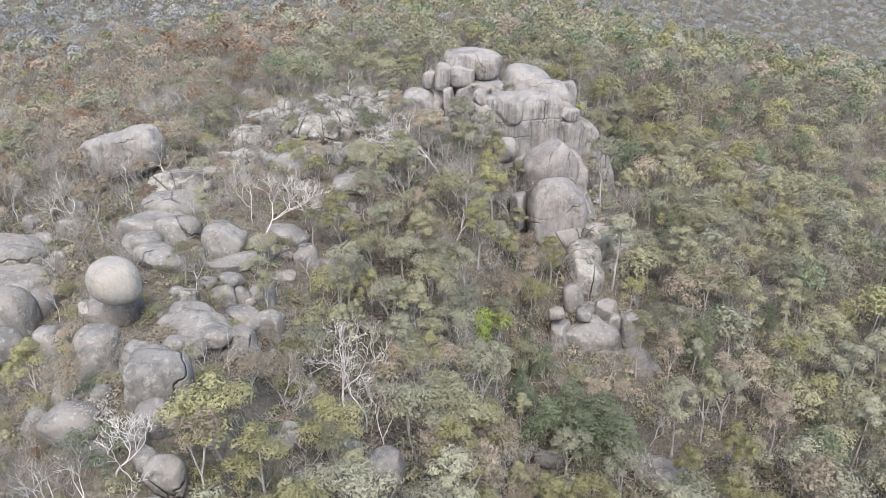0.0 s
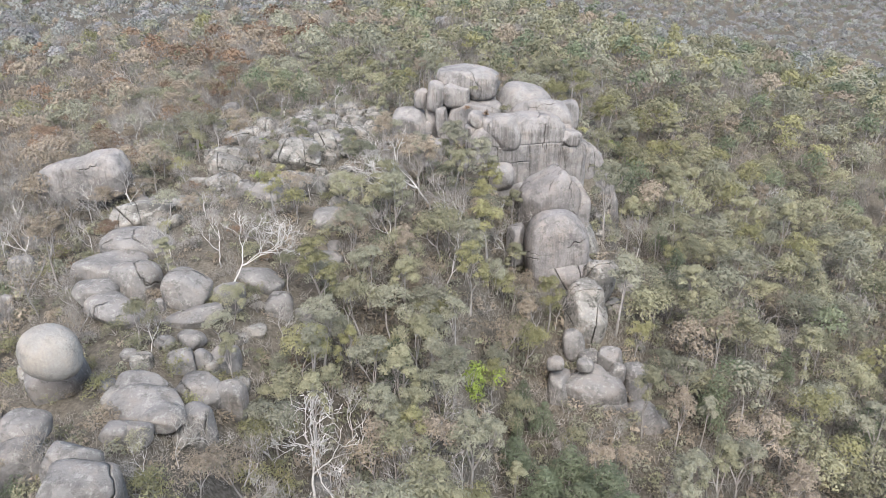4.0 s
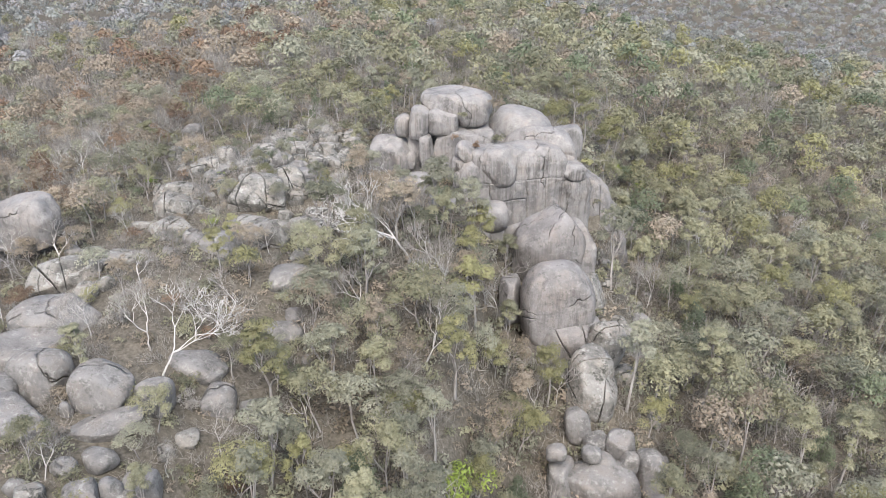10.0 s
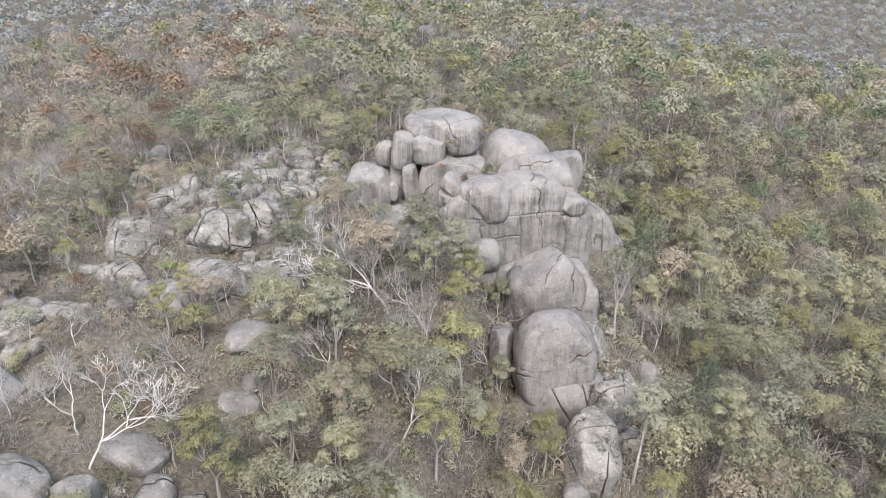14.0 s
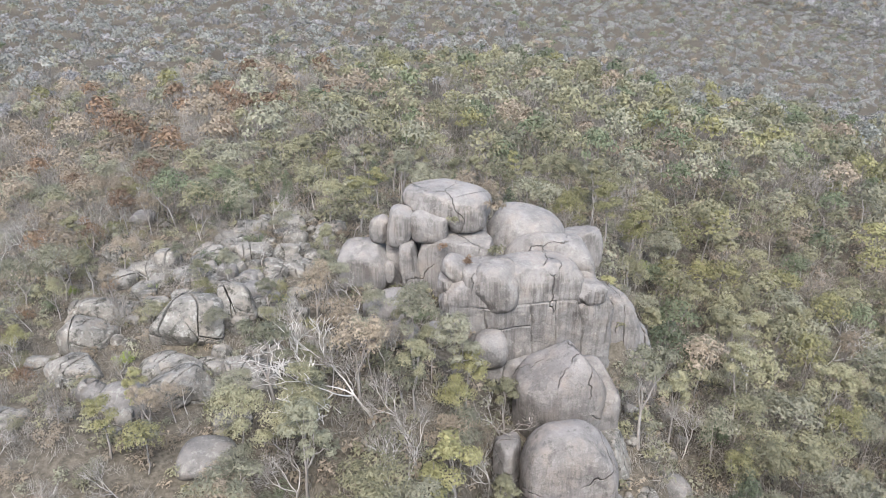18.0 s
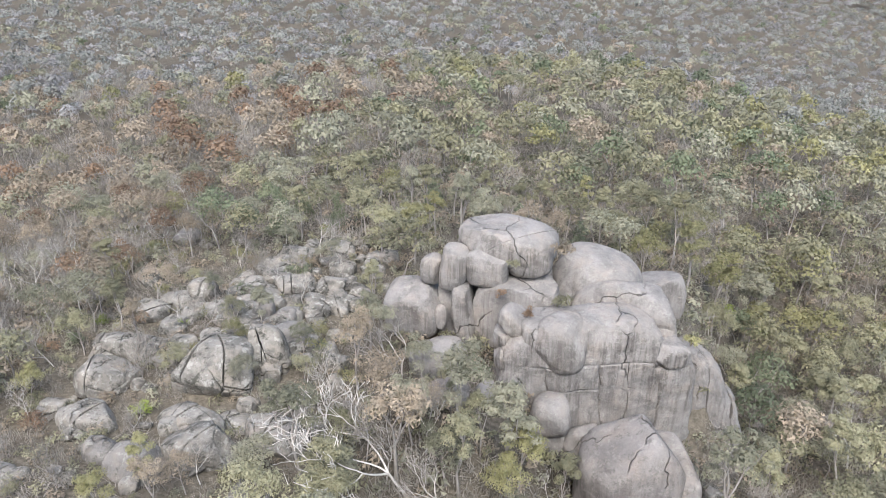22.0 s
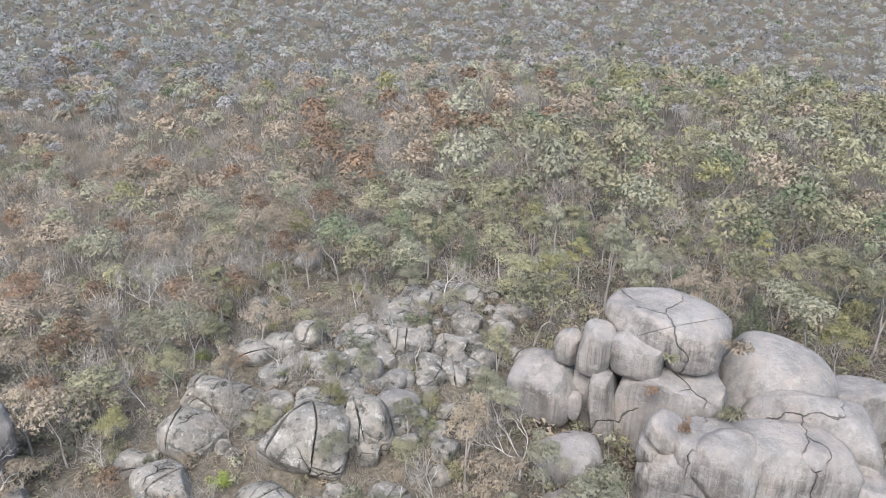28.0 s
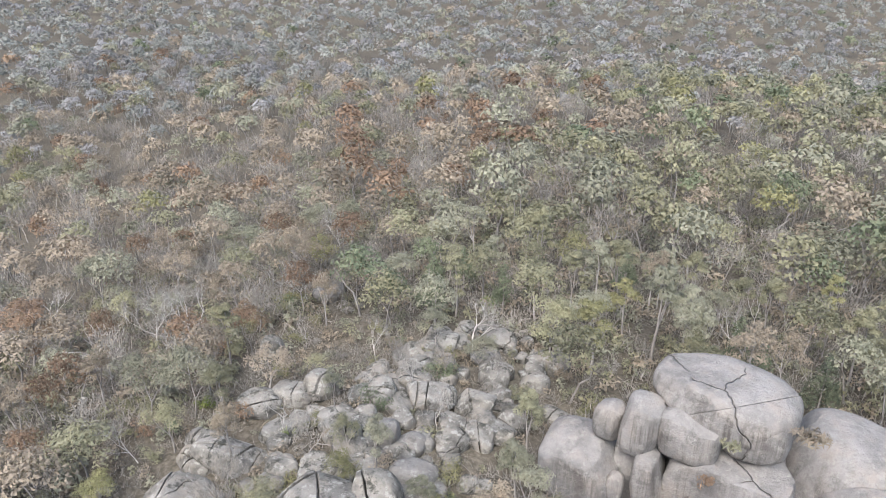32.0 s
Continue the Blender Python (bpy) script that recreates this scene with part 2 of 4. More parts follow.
def land():
    """One sheet, fine near the tor and coarser towards the horizon."""
    n = 190
    u = np.linspace(-1, 1, n)
    bend = np.sign(u) * (0.05 * np.abs(u) + 0.95 * np.abs(u) ** 4.2)
    gx, gy = np.meshgrid(-10 + 4200 * bend, -30 + 4200 * bend, indexing="ij")
    gz = ground(gx, gy)
    rough = 0.35 * np.sin(gx * 0.71 + 1.3 * np.sin(gy * 0.43)) * np.cos(gy * 0.63 + np.sin(gx * 0.37))
    gz = gz + rough * (np.hypot(gx, gy) < 200)
    verts = np.stack([gx, gy, gz], -1).reshape(-1, 3)
    i = (np.arange(n - 1)[:, None] * n + np.arange(n - 1)).ravel()
    me = quad_mesh("ground", verts, np.stack([i, i + n, i + n + 1, i + 1], 1), None, [SOIL])
    me.polygons.foreach_set("use_smooth", np.ones(len(i), bool))
    return tagged(new("ground", me), "brown leaf litter slopes of a granite spur and wooded hills", "ground", kind="structure")


land()

# ---- rocks ----
ROCK_LOOK = {
    "capstone": ("capstone", "pale rounded granite capstone resting on the top of the tor", "granite tor"),
    "block": ("rock_block", "grey weathered granite block with rounded edges among other blocks", "granite blocks"),
    "slab": ("rock_slab", "grey granite slab with lichen, set in the slope", "granite slabs"),
    "dome": ("boulder", "smooth rounded grey granite boulder", "granite boulders"),
    "egg": ("boulder", "small egg-shaped grey granite boulder resting on rock", "granite boulders"),
    "ball": ("balanced_boulder", "large pale round granite boulder balanced on a rock base", "granite boulders"),
    "mushroom": ("balanced_boulder", "pale cap-shaped boulder sitting on a rock column", "granite boulders"),
    "wedge": ("boulder", "tilted wedge-shaped grey granite boulder with a sharp upper edge", "granite boulders"),
    "capdome": ("boulder", "big smooth granite dome below the tor face", "granite tor"),
}
ROCK_SPOTS = []


def cube_ball(n):
    """Unit directions and faces of a cube's grid."""
    index, dirs, faces = {}, [], []
    g = [math.tan((2 * k / n - 1) * math.pi / 4) for k in range(n + 1)]
    for axis in range(3):
        for side in (-1, 1):
            ids = {}
            for a in range(n + 1):
                for b in range(n + 1):
                    v = [0, 0, 0]
                    v[axis], v[(axis + 1) % 3], v[(axis + 2) % 3] = side, g[a], g[b]
                    key = tuple(round(c, 5) for c in v)
                    if key not in index:
                        index[key] = len(dirs)
                        dirs.append(v)
                    ids[a, b] = index[key]
            for a in range(n):
                for b in range(n):
                    q = [ids[a, b], ids[a + 1, b], ids[a + 1, b + 1], ids[a, b + 1]]
                    faces.append(q if side > 0 else q[::-1])
    d = np.array(dirs)
    return d / np.linalg.norm(d, axis=1)[:, None], np.array(faces)


BALLS = {k: cube_ball(k) for k in (6, 8, 10, 12, 16, 20)}


def rock_mesh(w, d, h, p, fine, seed, joints=0.0, cuts=9, crisp=13, swell=1.0, worn=(0.82, 0.99)):
    """A weathered block: a rounded box with worn facets, swellings and grooves, its size w x d x h."""
    dirs, faces = BALLS[fine]
    rng = np.random.default_rng(int(seed * 100))
    base = (np.abs(dirs) ** p).sum(1) ** (-1 / p)
    total = base ** -crisp
    for _ in range(cuts):
        nv = rng.normal(0, 1, 3) * (1, 1, 0.8)
        nv /= np.linalg.norm(nv)
        support = (np.abs(nv) ** (p / (p - 1))).sum() ** ((p - 1) / p)
        total += (np.clip(dirs @ nv, 0, None) / (support * rng.uniform(*worn))) ** crisp
    verts = dirs * (total ** (-1 / crisp))[:, None]
    size = np.array([w, d, h]) / 2
    r = min(w, d, h) / 2
    shift = Vector((seed * 7.3 % 91, seed * 3.1 % 57, seed * 5.7 % 73))
    out = []
    lean = rng.uniform(-0.06, 0.06)
    for v, u in zip(verts, dirs):
        q = Vector(v * size)
        low = noise.noise(Vector(u) * 1.1 + shift)
        mid = noise.noise(q * 0.45 + shift)
        fine_n = noise.noise(q * 1.3 + shift)
        groove = max(0.0, 1 - abs(noise.noise(q * 0.3 - shift)) / 0.04)
        s = 1 + swell * (0.07 * low + 0.05 * mid) + 0.025 * fine_n * min(1.0, 2.0 / r) - joints * groove
        out.append((q.x * s + lean * q.z, q.y * s, q.z * (1 + swell * (0.06 * low + 0.03 * mid))))
    out = np.array(out)
    out *= size * 2 / np.maximum(np.ptp(out, axis=0), 1e-6)
    out -= (out.max(0) + out.min(0)) / 2
    me = quad_mesh("rock", out, faces)
    me.polygons.foreach_set("use_smooth", np.ones(len(faces), bool))
    return me


def cut(bm, point, normal, keep, lip=0.09):
    """One side of a mass along a joint, closed there, with a thin lip beside the joint."""
    part_bm = bm.copy()
    geom = part_bm.verts[:] + part_bm.edges[:] + part_bm.faces[:]
    bmesh.ops.bisect_plane(part_bm, geom=geom, dist=1e-5, plane_co=point, plane_no=normal, clear_outer=not keep, clear_inner=keep)
    n = normal.normalized()
    side = n * (lip if keep else -lip)
    geom = part_bm.verts[:] + part_bm.edges[:] + part_bm.faces[:]
    bmesh.ops.bisect_plane(part_bm, geom=geom, dist=1e-5, plane_co=point + side, plane_no=normal)
    rim = [e for e in part_bm.edges if e.is_boundary]
    if rim:
        bmesh.ops.edgeloop_fill(part_bm, edges=rim, mat_nr=0, use_smooth=False)
    deep = part_bm.verts.layers.float["deep"]
    for v in part_bm.verts:
        if abs((v.co - point).dot(n)) < 1e-4:
            v[deep] = 1.0
    return part_bm


def blocks_of(bm, tree, out):
    """Splits along a tree of joints: ("v", a, b, less, more) is the joint u = a + b z, ("h", a, b, below, above) is z = a + b u."""
    if not isinstance(tree, tuple):
        out.append((bm, tree))
        return
    kind, a, b, less, more = tree
    normal, point = (Vector((1, 0, -b)), Vector((a, 0, 0))) if kind == "v" else (Vector((-b, 0, 1)), Vector((0, 0, a)))
    blocks_of(cut(bm, point, normal, False, 0.22), less, out)
    blocks_of(cut(bm, point, normal, True, 0.22), more, out)


def finish_piece(piece, name, mat, parent):
    """One closed piece of a rock as a part, its broken edges sharp."""
    me = bpy.data.meshes.new(name)
    piece.to_mesh(me)
    piece.free()
    me.polygons.foreach_set("use_smooth", np.ones(len(me.polygons), bool))
    me.set_sharp_from_angle(angle=radians(38))
    me.materials.append(mat)
    child = new(name, me)
    child.parent = parent
    return child


def split_rock(name, me, mat, size, seed, most=4, along=None):
    """A rock that has cracked along one to three joints into pieces slightly out of place."""
    rng = np.random.default_rng(seed)
    ob = new(name)
    bm = bmesh.new()
    bm.from_mesh(me)
    bpy.data.meshes.remove(me)
    bm.verts.layers.float.new("deep")
    pieces = [bm]
    for k in range(min(most, 1 + int(max(size) > 2.6) + int(max(size) > 3.6) + int(max(size) > 5))):
        pieces.sort(key=lambda b: -len(b.verts))
        whole = pieces.pop(0)
        mid = sum((v.co for v in whole.verts), Vector()) / len(whole.verts)
        across = Vector((1, 0, 0)) if size[0] > size[1] else Vector((0, 1, 0))
        n = across if k % 2 == 0 else Vector((0.3, 0.2, 1)) if size[2] > 0.5 * max(size) else Vector((across.y, across.x, 0))
        n = (n + Vector(rng.normal(0, 0.25, 3))).normalized()
        p = mid + n * float(rng.normal(0, 0.08)) * max(size)
        if along:
            p, n = Vector(along[0]), Vector(along[1]).normalized()
        pieces += [cut(whole, p, n, False, 0.12), cut(whole, p, n, True, 0.12)]
        whole.free()
    for piece in pieces:
        if len(piece.verts) < 8:
            piece.free()
            continue
        deep = piece.verts.layers.float["deep"]
        mid = sum((v.co for v in piece.verts), Vector()) / len(piece.verts)
        turn = Matrix.Rotation(float(rng.normal(0, 0.014)), 4, Vector(rng.normal(0, 1, 3)).normalized())
        slip = Vector((*rng.normal(0, 0.03, 2), float(rng.normal(0, 0.035))))
        if along:
            turn, slip = Matrix.Identity(4), Vector()
        for v in piece.verts:
            q = v.co - mid
            v.co = mid + slip + turn @ (q * ((0.998 if along else 0.99) - min(0.08, (0.03 if along else 0.10) / max(q.length, 0.5)) * v[deep]))
        finish_piece(piece, "rock_piece", mat, ob)
    return ob


ROCK_COUNT = [0]


def rock(kind, x, y, z, w, d, h, p, yaw, tilt=0):
    ROCK_COUNT[0] += 1
    k = ROCK_COUNT[0]
    big = max(w, d, h)
    broken = kind in ("block", "slab") and big > 2.2 and y > -26 and not (x > -9 and y > -8)
    joints = 0.02
    cuts = {"slab": 12, "block": 11, "ball": 3, "egg": 6, "dome": 8, "capdome": 7, "capstone": 8}.get(kind, 5)
    crisp = {"block": 48, "slab": 48, "dome": 34, "capdome": 28, "capstone": 40, "wedge": 40, "egg": 22}.get(kind, 16)
    if y < -26 and kind in ("block", "slab"):
        cuts, crisp = 9, 34
    swell = {"block": 0.32, "slab": 0.38, "dome": 0.5, "capdome": 0.5, "capstone": 0.4, "wedge": 0.4}.get(kind, 0.8)
    me = rock_mesh(w, d, h, p, 16 if broken and big > 6 else 10 if broken else 20 if big > 6 else 12 if big > 2.6 else 8, k * 1.37, joints, cuts, crisp, swell, (0.66, 0.97) if kind in ("block", "slab") else (0.68, 0.94) if kind in ("dome", "capdome", "capstone", "wedge", "egg") else (0.82, 0.99))
    tor = kind in ("capstone", "capdome", "ball", "mushroom", "wedge") or (x > -14 and y > -8 and x < 26)
    me.materials.append(DARKROCK if 3 < x < 15 and -18 < y < -3 else PALEROCK if kind == "ball" else GRANITE if -14 < x < 26 and y > -3 else BOULDER if tor or y < -26 or kind in ("dome", "egg") else LICHENED)
    name, label, group = ROCK_LOOK[kind]
    if kind == "capstone":
        ob = split_rock(name, me, me.materials[0], (w, d, h), 4, 1, ((0.9, -0.6, 0.1), (0.55, -0.45, -0.7)))
    elif broken:
        ob = split_rock(name, me, me.materials[0], (w, d, h), k)
    else:
        ob = new(name, me)
        if kind in ("block", "slab"):
            me.set_sharp_from_angle(angle=radians(34))
    loose = 9 if kind in ("block", "slab") and not (x > -14 and y > -8) else 0
    ob.matrix_world = pose(x, y, z, loose * math.sin(k * 2.3), tilt + (16 if kind == "wedge" else 0) + loose * math.cos(k * 1.7), yaw + 2.5 * loose * math.sin(k * 0.9))
    tagged(ob, label, "rock", group)
    ROCK_SPOTS.append((x, y, max(w, d) / 2, z + h / 2))
    return ob


# The top of the tor: its capstone, the blocks under it and the domes beside it.
rock("capstone", -2.7, 11.6, 2.6, 10.4, 7.6, 4.4, 3.0, -6, 5)
rock("block", -0.2, 9.6, 1.7, 4.7, 3.6, 4.2, 2.8, 0, 5)
rock("block", -7.8, 8.6, 0.5, 2.9, 3.2, 5.0, 3.4, 0, 3)
rock("block", -4.4, 8.9, 0.7, 4.5, 3.8, 4.0, 3.8, 0, -5)
rock("block", -6.6, 8.0, -4.6, 2.4, 3.4, 7.2, 4.6, 0, -2)
rock("block", -1.4, 8.8, -4.3, 8.9, 6.0, 9.0, 4.2, -4)
rock("block", -2.4, 12.6, -3.4, 9.7, 5.0, 9.6, 5, 0)
rock("egg", -8.9, 6.9, -4.6, 1.3, 1.3, 2.8, 3, 0)
rock("block", -8.2, 9.4, -6.0, 3.0, 3.4, 9.0, 4, 0)
rock("egg", -10.3, 8.8, 0.0, 2.4, 2.2, 3.5, 2.7, 0, 4)
rock("dome", -12.1, 8.5, -4.6, 6.2, 6.0, 6.0, 3.3, 0)
rock("block", -11.8, 9.6, -10.0, 6.2, 4.8, 8.0, 4, 0)
rock("dome", 6.5, 13.2, -2.7, 9.8, 8.6, 8.4, 2.6, -8, 9)
rock("dome", 13.4, 16.0, -5.1, 6.0, 5.7, 7.0, 2.7, -14, 6)
rock("dome", 9.6, 9.6, -3.8, 10.8, 7.8, 8.2, 2.5, -12, 7)
rock("dome", 12.0, 7.6, -5.3, 5.2, 5.0, 6.6, 2.8, 10, 10)
# The two domes below the face.
rock("capdome", 10.7, -5.4, -12.4, 9.4, 8.4, 13.4, 2.7, 12, 3)
rock("capdome", 13.6, -4.6, -14.6, 6.0, 7.2, 13.0, 2.9, 18, 8)
rock("capdome", 11.4, -13.5, -15.4, 9.3, 7.5, 12.0, 2.6, 12)
rock("block", 12.3, -15.0, -19.5, 10.0, 7.0, 6.4, 4, 8)
rock("block", 5.6, -12.0, -16.0, 3.0, 5.0, 6.8, 4.5, 0)
rock("block", 16.6, -18.0, -18.5, 4.4, 6.0, 7.9, 3.6, 6)
rock("block", 14.9, -22.0, -19.3, 5.2, 5.3, 6.5, 3.8, 0)
rock("block", 17.8, -16.0, -20.1, 2.1, 3.5, 3.4, 3.4, 0)
rock("block", 23.8, -6.0, -24.2, 4.0, 6.0, 4.6, 3.4, 10)
rock("block", 15.3, -24.0, -20.4, 6.2, 6.0, 6.5, 3.8, 10)
rock("block", 17.9, -31.0, -22.8, 3.2, 3.2, 4.1, 3.6, 0)
rock("block", 21.0, -32.5, -24.7, 3.5, 4.5, 5.3, 3.2, 0)
rock("egg", 14.5, -33.0, -21.9, 2.2, 2.0, 1.8, 3, 0)
rock("egg", 10.7, -33.5, -21.5, 2.2, 2.0, 1.9, 3, 0)
rock("block", 15.8, -33.8, -26.3, 8.4, 5.4, 7.0, 5, 0)
rock("block", 11.6, -33.6, -26.2, 3.2, 4.6, 6.6, 5, 0)
rock("block", 16.2, -32.5, -23.8, 3.5, 2.5, 3.1, 3.4, 0)
rock("egg", 18.6, -33.0, -22.9, 2.2, 2.0, 2.9, 3, 0)
rock("block", 13.4, -28.5, -21.9, 2.9, 2.6, 4.6, 3, 0)
rock("block", 15.3, -30.0, -23.1, 2.9, 2.5, 2.8, 3.6, 0)
rock("block", 17.8, -35.0, -27.1, 4.3, 4.0, 3.5, 5, 0)
rock("block", 22.2, -36.0, -28.3, 5.5, 6.0, 5.7, 3.6, 15)
rock("block", 21.8, -42.0, -31.1, 4.9, 4.0, 3.2, 3.4, 0)
rock("block", 21.1, -58.0, -27.1, 6.0, 3.5, 3.2, 3.6, 0)
rock("egg", 8.9, -56.0, -27.4, 3.6, 2.1, 1.8, 3, 0)
rock("block", 22.5, -30.0, -25.7, 2.6, 2.2, 3.1, 3.4, 0)
# The boulder field on the near spur.
rock("slab", -44.1, -24.8, -6.5, 9.2, 5.5, 3.8, 3.4, 8)
rock("slab", -39.7, -35.0, -5.7, 9.1, 5.5, 3.7, 3, -6)
rock("slab", -41.0, -40.2, -6.4, 8.5, 6.0, 3.5, 3.2, 5)
rock("slab", -35.7, -45.2, -4.9, 5.5, 4.4, 4.7, 3, -14)
rock("dome", -38.8, -47.5, -4.8, 4.8, 3.8, 2.4, 2.9, 8)
rock("slab", -35.8, -50.2, -5.5, 6.5, 3.9, 2.8, 3.2, -8)
rock("dome", -29.3, -46.5, -4.6, 5.0, 4.3, 4.1, 3.6, 0)
rock("slab", -27.9, -49.8, -5.9, 6.5, 3.2, 1.5, 3.4, 0)
rock("block", -25.4, -46.0, -5.9, 3.5, 2.8, 3.3, 3.6, -20)
rock("egg", -31.4, -49.0, -5.2, 1.0, 0.8, 1.8, 2.8, 0)
rock("wedge", -59.8, -40.8, -10.2, 8.3, 4.6, 4.7, 3, 18)
rock("wedge", -57.9, -43.2, -10.2, 6.1, 4.3, 4.1, 3.2, 14)
rock("slab", -55.9, -46.8, -10.8, 10.4, 6.2, 1.9, 3.4, 5)
rock("ball", -33.1, -65.0, 0.1, 5.0, 4.5, 4.5, 2.25, 0)
rock("block", -35.6, -61.3, -5.2, 5.2, 4.1, 4.4, 3, 10)
rock("slab", -49.4, -59.0, -8.3, 6.4, 5.1, 7.4, 2.8, -20)
rock("slab", -47.6, -56.0, -8.7, 3.5, 2.8, 4.2, 2.9, -16)
rock("slab", -47.1, -64.2, -8.6, 5.5, 4.4, 4.7, 2.8, -14)
rock("dome", -41.0, -65.0, -7.2, 3.1, 2.8, 3.9, 2.7, 0)
rock("dome", -43.4, -65.0, -8.4, 2.7, 2.5, 2.1, 2.8, 0)
rock("mushroom", -31.8, -72.0, -1.7, 3.7, 3.4, 2.3, 2.7, 0)
rock("block", -30.2, -75.0, -2.6, 3.7, 3.4, 4.4, 3, 0)
rock("egg", -26.6, -80.8, -0.4, 1.8, 1.5, 1.3, 2.7, 0)
rock("egg", -32.8, -76.5, -4.5, 2.0, 1.6, 2.1, 2.7, 0)
rock("egg", -29.8, -79.0, -2.6, 1.2, 1.0, 1.0, 2.7, 0)
rock("dome", -27.6, -84.2, -0.6, 4.6, 3.2, 3.6, 2.8, 8)
rock("dome", -21.8, -81.0, 1.0, 4.4, 3.7, 4.8, 4.2, 8)
rock("dome", -24.6, -77.8, 0.3, 3.8, 3.1, 3.8, 3, -12)
rock("block", -23.5, -82.2, 0.6, 1.2, 1.1, 2.5, 3, 0)
rock("block", -21.5, -83.5, -0.1, 2.9, 2.6, 2.4, 3, 0)
rock("block", -21.8, -85.8, -0.1, 1.5, 1.4, 3.3, 3, 0)
rock("egg", -21.9, -85.8, -0.6, 1.7, 1.5, 1.5, 2.8, 0)
rock("egg", -20.9, -86.8, -1.1, 2.2, 1.8, 2.0, 2.8, 0)
rock("dome", -19.4, -87.5, -1.8, 2.8, 2.2, 3.2, 2.9, 0)
rock("dome", -27.2, -63.0, -4.2, 4.7, 2.8, 1.4, 2.8, -6)
rock("dome", -25.4, -66.0, -4.2, 6.5, 4.5, 2.5, 2.7, -5)
rock("egg", -23.4, -67.5, -3.9, 3.5, 2.5, 1.7, 2.8, 0)
rock("egg", -25.8, -70.5, -3.1, 2.4, 1.9, 1.9, 2.8, 0)
rock("egg", -24.5, -70.0, -3.4, 2.9, 2.4, 2.0, 2.7, 0)
rock("egg", -31.1, -57.2, -5.6, 1.7, 1.3, 1.4, 2.7, 0)
rock("egg", -29.7, -58.0, -5.7, 1.9, 1.4, 1.0, 2.6, 0)
rock("egg", -26.7, -53.5, -6.1, 3.0, 2.1, 1.7, 2.7, -10)
rock("egg", -28.7, -54.8, -5.8, 2.2, 1.8, 1.4, 2.8, 0)
rock("block", -26.1, -57.5, -5.9, 2.6, 2.3, 2.4, 3.4, 0)
rock("block", -24.5, -56.2, -6.6, 1.7, 1.6, 2.6, 3.2, 0)
rock("block", -30.6, -62.2, -5.3, 1.6, 1.4, 1.6, 3, 0)
rock("slab", -23.4, -60.5, -6.5, 5.1, 3.6, 2.5, 3, -16)
rock("slab", -21.4, -65.8, -6.1, 3.6, 2.5, 3.8, 3.2, -22)
rock("slab", -20.4, -60.5, -7.9, 2.8, 2.2, 4.9, 3.4, -14)
rock("slab", -22.8, -55.0, -7.3, 3.0, 2.1, 2.9, 3.4, 0)
rock("block", -61.6, -33.2, -10.1, 2.7, 2.1, 3.6, 3, 0)
rock("block", -57.3, -29.0, -9.2, 2.6, 2.1, 2.9, 3, 20)
rock("slab", -54.8, -35.2, -9.2, 3.7, 2.9, 2.9, 3, 0)
rock("egg", -61.1, -30.2, -10.3, 2.2, 1.8, 1.6, 2.8, 0)
rock("block", -57.6, -37.5, -10.1, 3.3, 2.6, 2.4, 3, 0)
rock("egg", -53.3, -40.2, -9.9, 2.5, 2.0, 1.1, 2.8, 0)
rock("egg", -53.2, -42.2, -9.9, 1.9, 1.5, 1.8, 2.7, 0)
rock("egg", -53.2, -44.0, -10.0, 1.7, 1.4, 1.9, 2.7, 0)
rock("egg", -51.3, -44.8, -9.8, 1.4, 1.1, 1.5, 2.7, 0)
rock("egg", -60.3, -15.5, -9.6, 1.8, 1.4, 1.7, 2.8, 0)
rock("egg", -57.8, -22.8, -9.2, 2.4, 1.9, 2.0, 2.8, 0)
rock("dome", -11.7, -82.8, -7.3, 3.4, 2.7, 2.2, 2.7, 0)
rock("dome", -9.4, -81.2, -8.9, 2.4, 1.9, 2.1, 2.7, 0)
rock("slab", -6.6, -76.8, -10.5, 3.9, 3.2, 3.7, 3.2, 20)
rock("block", -14.5, -78.8, -6.2, 2.2, 1.8, 1.1, 3, 0)
rock("slab", -10.8, -75.2, -10.0, 4.0, 2.8, 1.3, 3, 0)
rock("block", -12.0, -64.8, -13.2, 1.9, 1.5, 1.8, 3, 0)
rock("dome", -19.0, -24.5, -6.6, 4.6, 4.7, 2.7, 3.35, 0)
rock("slab", -24.1, -39.6, -7.3, 5.5, 4.3, 2.7, 3, 0)
rock("block", -21.0, -43.1, -8.6, 3.2, 3.7, 3.2, 3.2, 0)
rock("block", -18.6, -42.1, -10.3, 2.3, 2.5, 2.2, 3.2, 0)
rock("block", -18.5, -31.5, -8.9, 4.8, 3.2, 2.3, 3.2, 0)
rock("block", -17.5, -29.3, -8.3, 2.1, 1.9, 2.1, 3, 0)
rock("block", -43.6, -20.3, -6.9, 3.0, 2.7, 2.3, 2.8, 0)
rock("slab", -39.1, -21.8, -6.2, 4.7, 3.1, 2.1, 3, 0)
rock("egg", -46.8, -18.5, -7.6, 2.1, 1.9, 2.0, 2.8, 0)
rock("slab", -27.9, -5.8, -5.4, 7.7, 7.0, 6.3, 3, 0)
rock("slab", -24.2, -2.6, -5.3, 4.4, 3.9, 6.5, 3, 0)
rock("slab", -38.5, -8.1, -6.3, 5.2, 4.7, 4.7, 3, 0)
rock("slab", -38.2, -2.2, -6.4, 7.4, 3.7, 2.3, 3, 6)
rock("slab", -36.5, -13.3, -6.9, 6.2, 4.3, 3.2, 3, 0)
rock("slab", -27.5, -12.4, -6.9, 7.1, 3.9, 3.3, 3, 0)
